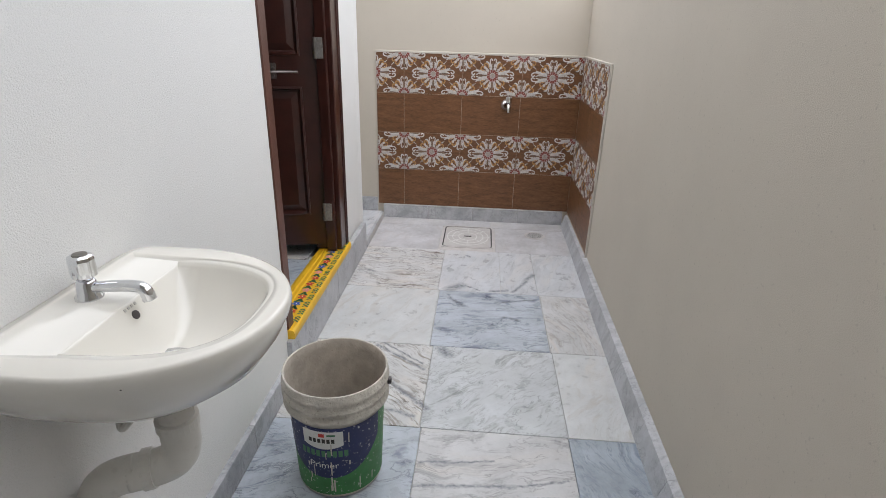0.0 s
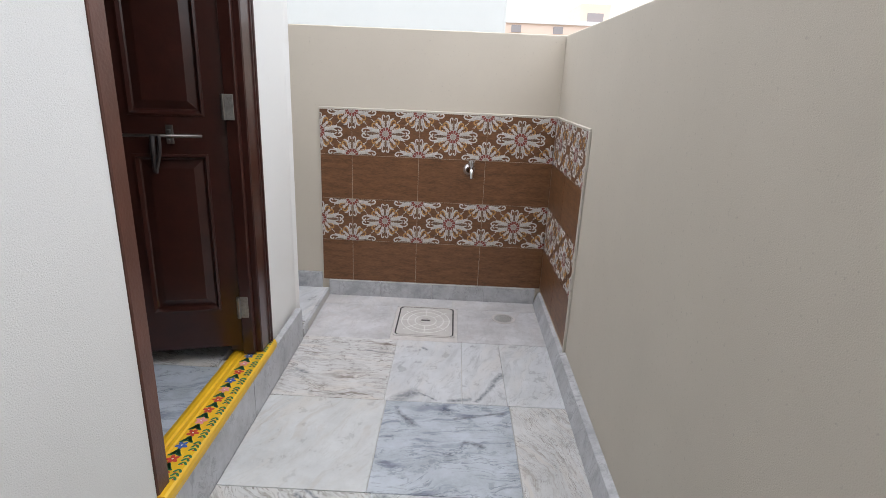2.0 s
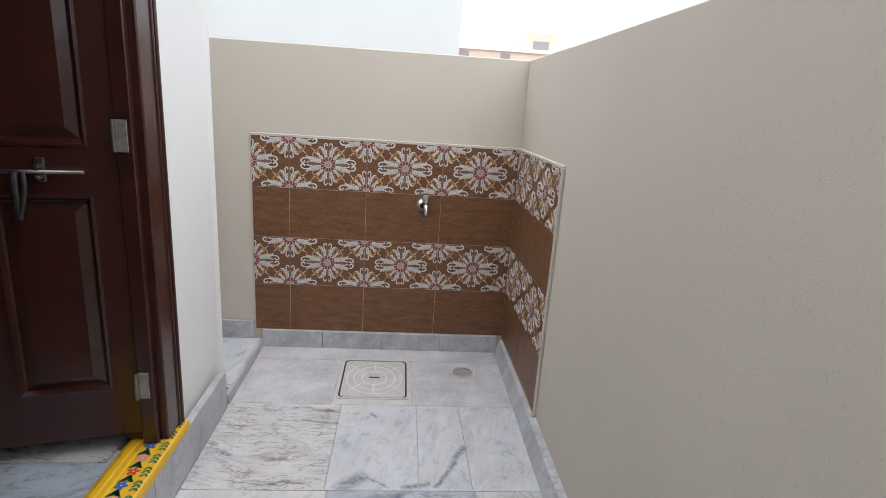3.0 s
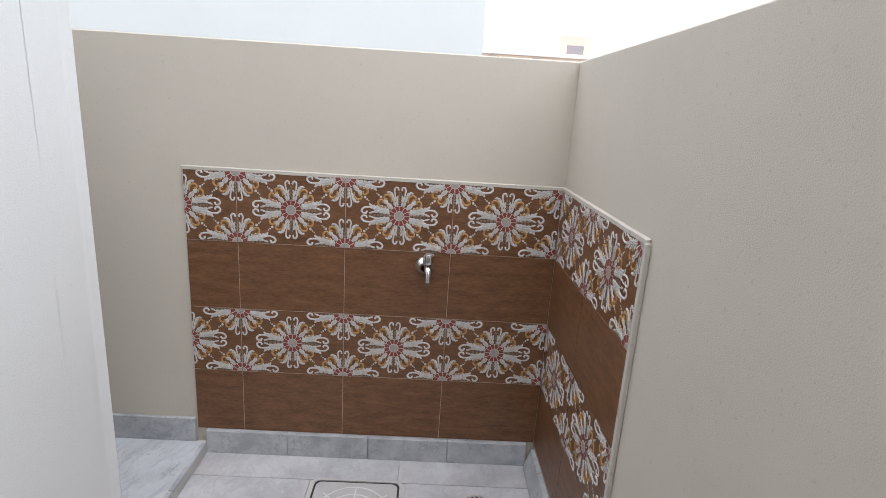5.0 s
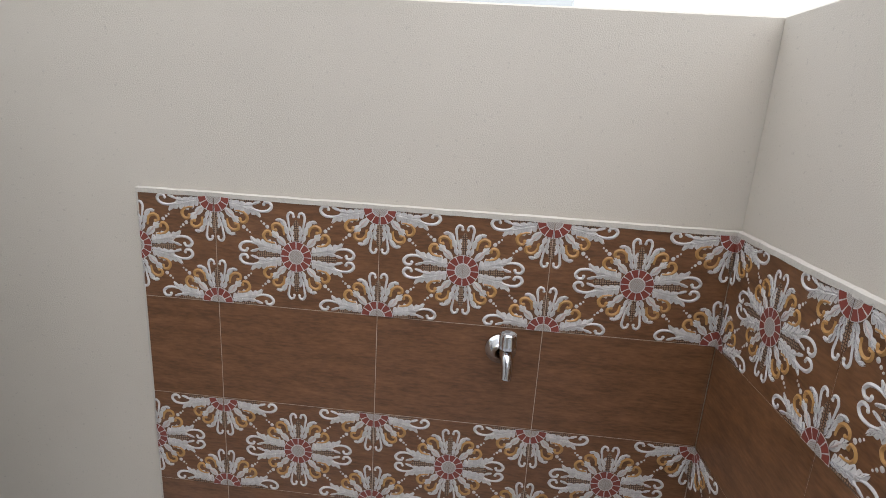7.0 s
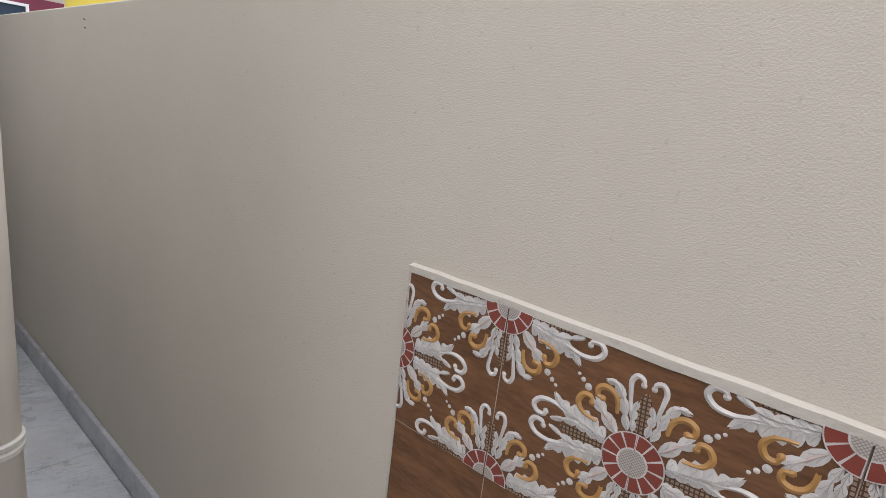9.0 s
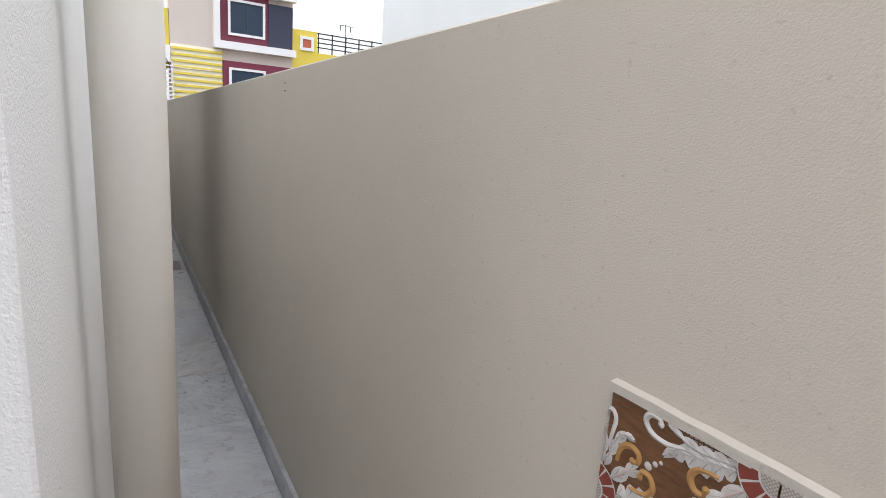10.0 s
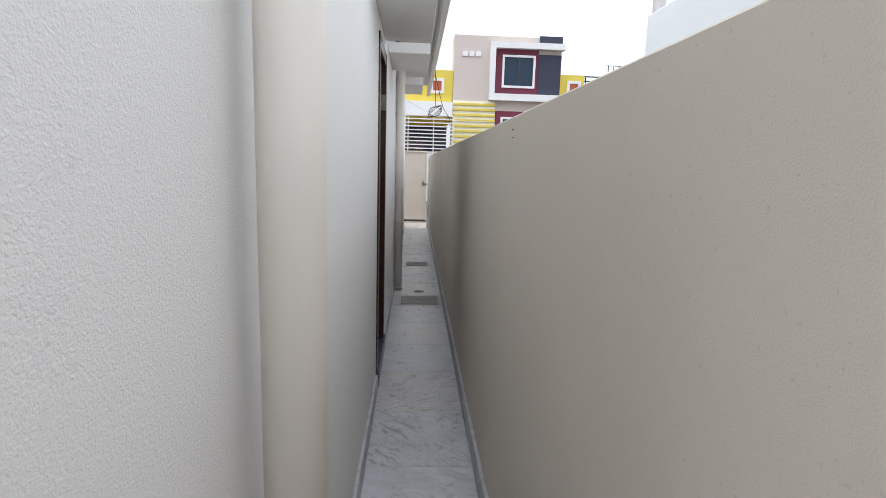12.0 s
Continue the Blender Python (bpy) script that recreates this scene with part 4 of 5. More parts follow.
def basin():
    by, bz = -2.835, 0.834
    t = thing("wash_basin", "white glazed ceramic wall-hung wash basin with small chips", "basin", at=(HX, by, bz))
    N = 120

    def outline(f, z):
        """The outer edge: square against the wall, elliptical in front."""
        pts = []
        for k in range(N):
            a = 2 * math.pi * k / N
            c, s = math.cos(a), math.sin(a)
            if c > 0:
                x, y = 0.13 + 0.246 * f * c, 0.217 * f * math.copysign(abs(s) ** 0.94, s)
            else:
                x, y = 0.13 + 0.13 * math.copysign(abs(c) ** 0.24, c), 0.217 * f * math.copysign(abs(s) ** 0.30, s)
            pts.append((max(0.001, x), y, z))
        return pts

    def bowl_edge(k, grow=0.0):
        """The bowl's edge: a straight ledge at the back, rounded in front."""
        a = 2 * math.pi * k / N
        c, s = math.cos(a), math.sin(a)
        x = LEDGE + (0.218 + grow) * (abs(c) ** 0.72 if c > 0 else -0.010 * abs(c) ** 0.3)
        return x, (0.155 + grow) * math.copysign(abs(s) ** (0.72 if c > 0 else 0.16), s)

    def inside(f, k):
        """A point of the bowl: a front hollow cut by the sloping back."""
        ex, ey = bowl_edge(k)
        wx, wy = 0.188, -0.028
        x, y = wx + (ex - wx) * f, wy + (ey - wy) * f
        front = -0.100 * (1 - f ** 3.4)
        run = max(0.0, x - LEDGE)
        back = -0.008 - 1.95 * run + 4.2 * run * run
        return x, y, max(min(front, -0.003), back, -0.100) if run > 0.0005 else back

    LEDGE = 0.118
    loops = [[(0.17 + 0.05 * math.cos(2 * math.pi * k / N), 0.05 * math.sin(2 * math.pi * k / N), -0.176) for k in range(N)],
             outline(0.40, -0.168), outline(0.60, -0.140), outline(0.81, -0.100), outline(0.925, -0.060), outline(0.98, -0.032), outline(1.0, -0.016), outline(0.994, -0.006), outline(0.985, -0.0015), outline(0.968, 0.0)]
    ring = [bowl_edge(k, 0.016) for k in range(N)]
    loops.append([(x if x > LEDGE + 0.001 else 0.016, y if x > LEDGE + 0.001 else y * 1.06, 0.0) for x, y in ring])
    ring = [bowl_edge(k, 0.008) for k in range(N)]
    # the rim runs in to the bowl; behind the ledge it drops to a shallow tap deck
    loops.append([(x if x > LEDGE + 0.001 else 0.020, y if x > LEDGE + 0.001 else y * 1.06, 0.0) for x, y in ring])
    loops.append([(x if x > LEDGE + 0.001 else 0.024, y if x > LEDGE + 0.001 else y * 1.03, -0.0012 if x > LEDGE + 0.001 else -0.0052) for x, y in ring])
    loops.append([(x, y, -0.0015 if x > LEDGE + 0.001 else -0.0056) for x, y in [bowl_edge(k, 0.004) for k in range(N)]])
    for f in (1.0, 0.985, 0.965, 0.94, 0.91, 0.88, 0.84, 0.80, 0.75, 0.70, 0.64, 0.58, 0.52, 0.46, 0.40, 0.33, 0.26, 0.18):
        loops.append([inside(f, k) for k in range(N)])
    part("bowl", loft(loops), M["ceramic"], t, smooth=True)
    part("waste_ring", lathe([(0.040, -0.1010), (0.038, -0.0945), (0.027, -0.0955), (0.023, -0.0985), (0, -0.0985)], 32, centre=(0.188, -0.028, 0)), M["chrome"], t, smooth=True)
    # black discs laid on the waste stand in for its dark holes
    for dx, dy in ((0.010, 0.0), (-0.010, 0.0), (0.0, 0.010), (0.0, -0.010), (0.0, 0.0)):
        part("waste_hole", lathe([(0, -0.0979), (0.0036, -0.0979), (0.0036, -0.0985)], 10, centre=(0.188 + dx, -0.028 + dy, 0)), M["gap_black"], t)
    # the overflow is a dark disc, coloured for the shade in the hole
    bm = lathe([(0, 0.0006), (0.0074, 0.0006), (0.0080, -0.003)], 20, "x")
    bmesh.ops.rotate(bm, verts=bm.verts, matrix=Matrix.Rotation(radians(-28), 3, "Y"))
    bmesh.ops.translate(bm, verts=bm.verts, vec=(0.1298, -0.002, -0.0285))
    part("overflow_hole", bm, M["iron"], t)
    # a small printed mark above the overflow
    for dy in (-0.013, -0.0045, 0.004, 0.0125):
        bm = boxes((-0.0012, 0.0006, dy - 0.0020, dy + 0.0020, -0.0024, 0.0024))
        bmesh.ops.rotate(bm, verts=bm.verts, matrix=Matrix.Rotation(radians(-28), 3, "Y"))
        bmesh.ops.translate(bm, verts=bm.verts, vec=(0.1225, -0.002, -0.0150))
        part("print_mark", bm, M["print_grey"], t)
    rnd = random.Random(5)
    for k in range(9):
        a = rnd.uniform(-1.2, 1.2)
        x, y = 0.13 + 0.243 * abs(math.cos(a)), 0.215 * math.copysign(abs(math.sin(a)) ** 0.94, a)
        part("chip", lathe([(0, 0.0012), (0.0014, 0.0007), (0.0020, -0.001)], 7, centre=(x - 0.0015, y, -0.012 - rnd.random() * 0.02)), M["iron"], t)
    # wire bracket
    part("bracket", tube(spline([(0.155, -0.02, -0.15), (0.115, -0.055, -0.205), (0.105, -0.062, -0.212), (0.10, -0.058, -0.200), (0.09, -0.05, -0.14)], 5), 0.0055, 8), M["pvc"], t, "white-painted bracket")
    # pillar tap on the ledge
    p = thing("pillar_tap", "chrome pillar tap with a fluted knob on the basin", "tap", at=(HX + 0.052, by + 0.005, bz - 0.006))
    part("base", lathe([(0, 0), (0.026, 0), (0.026, 0.004), (0.020, 0.012), (0.018, 0.034), (0.014, 0.042), (0, 0.042)], 28), M["chrome"], p, smooth=True)
    part("spout", tube(spline([(0.008, 0, 0.022), (0.05, 0, 0.028), (0.095, 0, 0.031), (0.118, 0, 0.024), (0.124, 0, 0.004)], 6), [0.011 + 0.0001 * i for i in range(25)], 14), M["chrome"], p, smooth=True)
    bm = fluted(0.024, 0.05)
    bmesh.ops.translate(bm, verts=bm.verts, vec=(0, 0, 0.042))
    part("knob", bm, M["chrome"], p)
    part("cap", lathe([(0.014, 0.0915), (0.013, 0.094), (0, 0.0945)], 20), M["steel"], p)
    p.scale = (0.82, 0.82, 0.82)
    # waste trap
    w = thing("waste_trap", "grey-white plastic waste pipe below the basin", "pipe", at=(HX - 0.02, by - 0.012, 0))
    part("tail_pipe", tube([(0.19, 0, 0.675), (0.19, 0, 0.55)], 0.030, 20), M["pvc"], w, smooth=True)
    part("coupling", lathe([(0.030, 0.592), (0.036, 0.594), (0.036, 0.612), (0.030, 0.614)], 24, centre=(0.19, 0, 0)), M["pvc"], w)
    part("bend", tube(spline([(0.19, 0, 0.60), (0.19, 0, 0.555), (0.18, -0.006, 0.527), (0.155, -0.018, 0.515), (0.11, -0.038, 0.512)], 6), 0.033, 20), M["pvc"], w, smooth=True)
    part("collar", tube([(0.146, -0.022, 0.5145), (0.130, -0.029, 0.5135)], 0.037, 20), M["pvc"], w)
    part("drop_pipe", tube(spline([(0.12, -0.033, 0.513), (0.085, -0.05, 0.508), (0.064, -0.06, 0.485), (0.058, -0.063, 0.43), (0.058, -0.063, 0.2), (0.058, -0.063, 0.002)], 6), 0.033, 20), M["pvc"], w, smooth=True)


basin()


def bucket():
    c = (-0.987, -2.325, 0.001)
    H, RT, RB = 0.365, 0.146, 0.122
    t = thing("paint_bucket", "empty plastic paint bucket with scuffed green and navy label", "bucket", at=c)
    r_at = lambda z: RB + (RT - 0.008 - RB) * z / H
    prof = [(0, 0.0), (RB - 0.006, 0.0), (RB, 0.006), (r_at(0.262), 0.262), (r_at(0.265) + 0.006, 0.268), (RT + 0.002, 0.276), (RT + 0.003, 0.288), (RT - 0.003, 0.293), (RT - 0.003, 0.305), (RT + 0.004, 0.309), (RT + 0.004, 0.316), (RT - 0.002, 0.321), (RT - 0.001, 0.333), (RT + 0.004, 0.338), (RT + 0.003, 0.346), (RT - 0.001, 0.351), (RT, H), (RT - 0.003, H + 0.002), (RT - 0.006, H)]
    inner = [(RT - 0.0085, 0.335), (0.1295, 0.26), (RB - 0.002, 0.09), (RB - 0.005, 0.016), (RB - 0.012, 0.010), (0, 0.010)]
    part("shell", lathe(prof + inner, 64, mis=[0] * (len(prof) - 1) + [1] * 6), [M["bucket_w"], M["bucket_in"]], t, smooth=True)

    def patch(name, mi, edge, off, n=28, rows=8, label=""):
        bm = bmesh.new()
        grid = []
        for i in range(n + 1):
            a, lo, hi = edge(i / n)
            grid.append([bm.verts.new(((r_at(z) + off) * math.sin(a), -(r_at(z) + off) * math.cos(a), z)) for z in [lo + (hi - lo) * k / rows for k in range(rows + 1)]])
        for p, q in zip(grid, grid[1:]):
            for k in range(rows):
                bm.faces.new((p[k], q[k], q[k + 1], p[k + 1]))
        return part(name, bm, M[mi], t, label, smooth=True)
    patch("green_sleeve", "bucket_green", lambda f: (math.pi * (2 * f - 1) * 0.999, 0.014, 0.255), 0.0006, 72, label="scuffed green printed sleeve")
    patch("navy_field", "bucket_navy", lambda f: (-0.02 + (f - 0.5) * 2.5, 0.080 + 0.10 * abs(2 * f - 1) ** 2.4, 0.258), 0.0012, 32, label="worn navy label field")
    lab = patch("white_label", "label_white", lambda f: (-0.07 + (f - 0.5) * 0.86, 0.190 + 0.012 * (2 * f - 1) ** 2 - 0.004, 0.247), 0.0018, 14)
    # lettering that cannot be read stays as bars
    def bar(name, mi, a0, a1, z0, z1, off):
        return patch(name, mi, lambda f: (a0 + (a1 - a0) * f, z0, z1), off, 6, 1)
    for k in range(6):
        bar("letter_bar", "ink", -0.36 + k * 0.095, -0.36 + k * 0.095 + 0.066, 0.208, 0.222, 0.0023)
    bar("red_mark", "p_red", -0.14, -0.02, 0.228, 0.240, 0.0023)
    bar("green_mark", "ink_green", 0.03, 0.2, 0.232, 0.238, 0.0023)
    for k in range(9):
        bar("letter_bar", "ink_green", -0.58 + k * 0.118, -0.58 + k * 0.118 + 0.085, 0.158, 0.180, 0.0018)
    # the readable word, bent round the bucket
    cu = bpy.data.curves.new("word", "FONT")
    cu.body, cu.size, cu.align_x = "Primer", 0.030, "CENTER"
    tmp = bpy.data.objects.new("word_tmp", cu)
    scene.collection.objects.link(tmp)
    me = bpy.data.meshes.new_from_object(tmp.evaluated_get(bpy.context.evaluated_depsgraph_get()))
    bpy.data.objects.remove(tmp)
    for v in me.vertices:
        z = 0.118 + v.co.y
        a = -0.08 + v.co.x / r_at(z)
        v.co = ((r_at(z) + 0.0022) * math.sin(a), -(r_at(z) + 0.0022) * math.cos(a), z)
    me.materials.append(M["label_white"])
    w = new("printed_word", me)
    w.parent = t
    # drips of paint
    rnd = random.Random(9)
    for k in range(26):
        a, z = rnd.uniform(-1.8, 1.4), rnd.uniform(0.05, 0.25)
        bar("paint_drip", "bucket_w", a, a + rnd.uniform(0.015, 0.05), z - rnd.uniform(0.008, 0.05), z, 0.0026)
    for s in (1,):
        a = 1.15 * s + 0.45
        part("handle_lug", lathe([(0, 0.0), (0.011, 0.0), (0.010, 0.010), (0, 0.010)], 12, "y", centre=(0, -RT - 0.001, 0.325)), M["iron"], t).rotation_euler = (0, 0, a)


bucket()


# ---- yard door ----
def yard_door():
    fr = thing("door_1", "dark varnished wooden door standing open in its frame", "door", kind="structure")
    bm = bmesh.new()
    box(bm, -1.405, -1.277, -1.127, -1.006, 0.205, DOOR_TOP, bevel=0.004)
    part("jamb", bm, M["door_wood"], fr)
    part("stop", boxes((-1.345, -1.300, -1.150, -1.1275, 0.205, 2.02), bevel=0.003), M["door_wood"], fr)
    part("bead", tube([(-1.2765, -1.022, 0.205), (-1.2765, -1.022, DOOR_TOP)], 0.007, 10), M["door_wood"], fr)
    part("bead", tube([(-1.2765, -1.042, 0.205), (-1.2765, -1.042, DOOR_TOP)], 0.005, 10), M["door_wood"], fr)
    part("jamb", boxes((-1.40, -1.282, -1.898, -1.842, 0.142, DOOR_TOP), bevel=0.003), M["jamb_wood"], fr, "faded brown jamb")
    part("head", boxes((-1.40, -1.280, -1.842, -1.127, 2.02, DOOR_TOP), bevel=0.003), M["door_wood"], fr)
    # leaf, turned into the room about its hinges
    W, B, T = 0.415, 0.235, 2.01
    d = Vector((-0.965, -0.26, 0)).normalized()
    leaf = new("leaf")
    leaf.parent = fr
    leaf.matrix_basis = Matrix.Translation((-1.335, -1.125, 0)) @ Matrix(((d.x, -d.y, 0, 0), (d.y, d.x, 0, 0), (0, 0, 1, 0), (0, 0, 0, 1)))

    # local x along the leaf, local y towards the yard side is +
    def lp(name, bm, m, label="", smooth=False):
        return part(name, bm, m, leaf, label, smooth)
    P = [(0.085, 0.325, 0.39, 0.985), (0.085, 0.325, 1.115, 1.86)]
    bm = boxes((0.0, P[0][0] - 0.0, -0.036, 0.0, B, T), (P[0][1], W, -0.036, 0.0, B, T), (P[0][0], P[0][1], -0.036, 0.0, B, P[0][2]), (P[0][0], P[0][1], -0.036, 0.0, P[0][3], P[1][2]), (P[0][0], P[0][1], -0.036, 0.0, P[1][3], T))
    lp("frame", bm, M["door_wood"])
    for x0, x1, z0, z1 in P:
        lp("panel", loft([[(x0 + i, y, z0 + i), (x1 - i, y, z0 + i), (x1 - i, y, z1 - i), (x0 + i, y, z1 - i)] for i, y in ((-0.004, -0.014), (0.0, 0.004), (0.008, 0.006), (0.016, -0.010), (0.022, -0.012), (0.050, -0.002), (0.054, -0.002))], False, True), M["door_wood"])
    # latch bolt with its staples and hasp
    lp("bolt_rod", tube([(0.095, 0.022, 1.05), (0.40, 0.022, 1.05)], 0.0055, 12), M["steel"], "steel latch rod", True)
    for u in (0.20, 0.36):
        lp("staple", boxes((u - 0.012, u + 0.012, 0.0, 0.006, 1.02, 1.085), (u - 0.006, u + 0.006, 0.0, 0.034, 1.06, 1.07), (u - 0.006, u + 0.006, 0.0, 0.034, 1.03, 1.04), bevel=0.002), M["steel"], "steel staple")
    lp("hasp", tube(spline([(0.25, 0.03, 1.05), (0.25, 0.036, 1.0), (0.25, 0.03, 0.93)], 4), 0.009, 10), M["iron"])
    lp("hasp", tube(spline([(0.23, 0.03, 1.05), (0.23, 0.036, 1.0), (0.25, 0.03, 0.925)], 4), 0.007, 10), M["iron"])
    lp("lock", lathe([(0, 0.030), (0.013, 0.028), (0.015, 0.016), (0.023, 0.0)], 20, "y", centre=(0.335, 0.0, 0.965)), M["chrome"], "worn steel lock")
    for z in (0.408, 1.150, 1.815):
        h = part("hinge", boxes((-1.3445, -1.3115, -1.1535, -1.1505, z - 0.043, z + 0.043), bevel=0.001), M["hinge"], fr, "old paint-specked steel hinge")
        part("knuckle", tube([(-1.346, -1.158, z - 0.043), (-1.346, -1.158, z + 0.043)], 0.007, 10), M["steel"], h)


yard_door()


def door_sill():
    t = tagged(thing("door_sill", "yellow painted door sill with a flower garland", "sill"), kind="structure")
    y0, y1 = DOOR_Y0 + 0.0, -1.008
    prof = [(-1.402, 0.166), (-1.402, 0.193), (-1.385, 0.201), (-1.372, 0.201), (-1.366, 0.195), (-1.360, 0.201), (-1.350, 0.201), (-1.345, 0.196), (-1.340, 0.2025), (-1.270, 0.2025), (-1.263, 0.198), (-1.260, 0.185), (-1.262, 0.166)]
    bm = loft([[(x, y, z) for x, z in prof] for y in (y0, y1)])
    part("board", bm, M["yellow"], t)

    def dab(bm, x, y, r, a, e=0.5, mi=0):
        """One flat brush dab."""
        vs = []
        for k in range(8):
            b = 2 * math.pi * k / 8
            u, v = r * math.cos(b), r * e * math.sin(b)
            px, py = x + u * math.cos(a) - v * math.sin(a), y + u * math.sin(a) + v * math.cos(a)
            vs.append(bm.verts.new((px, py, 0.2032 + 0.0002 * mi)))
        bm.faces.new(vs).material_index = mi
    rnd = random.Random(3)
    bm = bmesh.new()
    y, k = y1 - 0.03, 0
    while y > y0 + 0.03:
        mi = (3, 0, 1)[k % 3] if k % 4 else 0
        x = -1.318 + 0.003 * math.sin(k * 2.1)
        for j in range(5):
            a = j * 1.257 + k
            dab(bm, x + 0.010 * math.cos(a), y + 0.010 * math.sin(a), 0.0098, a, 0.6, mi)
        dab(bm, x, y, 0.003, 0, 1, 4)
        for s in (1, -1):
            for j in range(3):
                dab(bm, x + s * (0.004 + 0.003 * j), y - 0.026 - 0.007 * j, 0.0125, -1.57 + s * (0.5 + 0.3 * j), 0.40, 2)
        xx = -1.279
        for s in (1, -1):
            for j in range(3):
                dab(bm, xx + s * 0.006, y + 0.014 - 0.015 * j, 0.0095, 1.57 + s * 0.7, 0.40, 2)
        dab(bm, xx + 0.004 * (-1) ** k, y + 0.005, 0.0045, 0, 0.8, 0)
        dab(bm, xx - 0.003 * (-1) ** k, y - 0.020, 0.0035, 0, 0.8, 0)
        y -= 0.060
        k += 1
    part("painted_garland", bm, [M["p_red"], M["p_blue"], M["p_green"], M["p_pink"], M["p_white"]], t, "hand-painted flowers and leaves")


door_sill()


# ---- passage fittings ----
def downpipe(x, y, r, z0, z1, clamps, ring):
    t = thing("downpipe", "cream painted plastic downpipe on the passage wall", "pipe", "downpipes", at=(x, y, 0))
    part("pipe", tube([(0, 0, z0), (0, 0, z1)], r, 32), M["pipe_paint"], t, smooth=True)
    part("socket", lathe([(r, ring), (r + 0.004, ring + 0.003), (r + 0.004, ring + 0.010), (r + 0.0005, ring + 0.013), (r + 0.004, ring + 0.017), (r + 0.004, ring + 0.024), (r, ring + 0.027)], 32), M["pvc"], t)
    for z in clamps:
        part("clamp", lathe([(r, z - 0.012), (r + 0.004, z - 0.012), (r + 0.004, z + 0.012), (r, z + 0.012)], 28), M["pipe_paint"], t)
        part("clamp_arm", boxes((-0.07, -r + 0.01, -0.045, -0.03, z - 0.006, z + 0.006)), M["pipe_paint"], t)
    return t


downpipe(-1.708, -0.437, 0.0405, PASS_Z, 2.70, (2.55,), 0.756)
downpipe(-6.588, -0.450, 0.043, PASS_Z, 2.615, (0.775, 1.83), 0.06)

d2 = thing("door_2", "dark brown wooden door in the passage wall", "door", kind="structure")
part("jamb", boxes((D2X1 - 0.07, D2X1 - 0.002, HY - 0.12, HY + 0.008, 0.142, D2TOP), bevel=0.003), M["door_wood"], d2)
part("jamb", boxes((D2X0 + 0.002, D2X0 + 0.07, HY - 0.12, HY + 0.008, 0.142, D2TOP), bevel=0.003), M["door_wood"], d2)
part("head", boxes((D2X0 + 0.07, D2X1 - 0.07, HY - 0.12, HY + 0.006, D2TOP - 0.07, D2TOP), bevel=0.003), M["door_wood"], d2)
part("leaf", boxes((D2X0 + 0.072, D2X1 - 0.072, HY - 0.06, HY - 0.025, 0.145, D2TOP - 0.072), bevel=0.003), M["door_wood"], d2)
part("hinge", boxes((D2X0 + 0.06, D2X0 + 0.09, HY - 0.026, HY + 0.011, 1.70, 1.80), bevel=0.001), M["steel"], d2, "steel hinge")
part("sill", boxes((D2X0, D2X1, HY - 0.14, HY + 0.018, PASS_Z, 0.14), bevel=0.003), M["granite"], d2, "dark granite sill")


def sunshade(x0, x1, z, out=0.30, name="sunshade"):
    bm = bmesh.new()
    box(bm, x0, x1, HY + 0.001, HY + out, z, z + 0.075, bevel=0.004)
    t = tagged(part(name, bm, M["cream"]), "cream concrete sunshade slab over an opening", "sunshade", "sunshades", kind="structure")
    return t


sunshade(-4.72, -3.55, 2.14)
sunshade(-5.86, -5.10, 2.14)
sunshade(-7.45, -6.66, 2.14, 0.27)

for xa, xb, ya, yb in ((-6.30, -6.00, -0.40, -0.045), (-8.18, -7.92, -0.38, -0.11)):
    mh = thing("inspection_cover", "grey stone inspection cover in the passage floor", "cover", "inspection covers", at=((xa + xb) / 2, (ya + yb) / 2, PASS_Z))
    w, d = (xb - xa) / 2, (yb - ya) / 2
    part("frame", boxes((-w - 0.02, w + 0.02, -d - 0.02, d + 0.02, -0.004, 0.002), bevel=0.001), M["cement"], mh)
    part("plate", boxes((-w, w, -d, d, 0.0, 0.006), bevel=0.002), M["cover_stone"], mh)
    # lift holes are black discs in place of shaded openings
    for s in (-0.022, 0.022):
        part("lift_hole", lathe([(0, 0.0072), (0.010, 0.0072), (0.010, 0.004)], 12, centre=(0, s, 0)), M["gap_black"], mh)
gt = thing("gully_cap", "small steel gully grating in the passage floor", "drain", at=(-6.52, -0.225, PASS_Z))
part("plate", lathe([(0.05, -0.002), (0.05, 0.004), (0.03, 0.006), (0.026, 0.012), (0, 0.013)], 24), M["steel"], gt, smooth=True)
part("collar", lathe([(0.062, 0.0), (0.06, 0.003), (0.051, 0.003)], 24), M["cement"], gt)


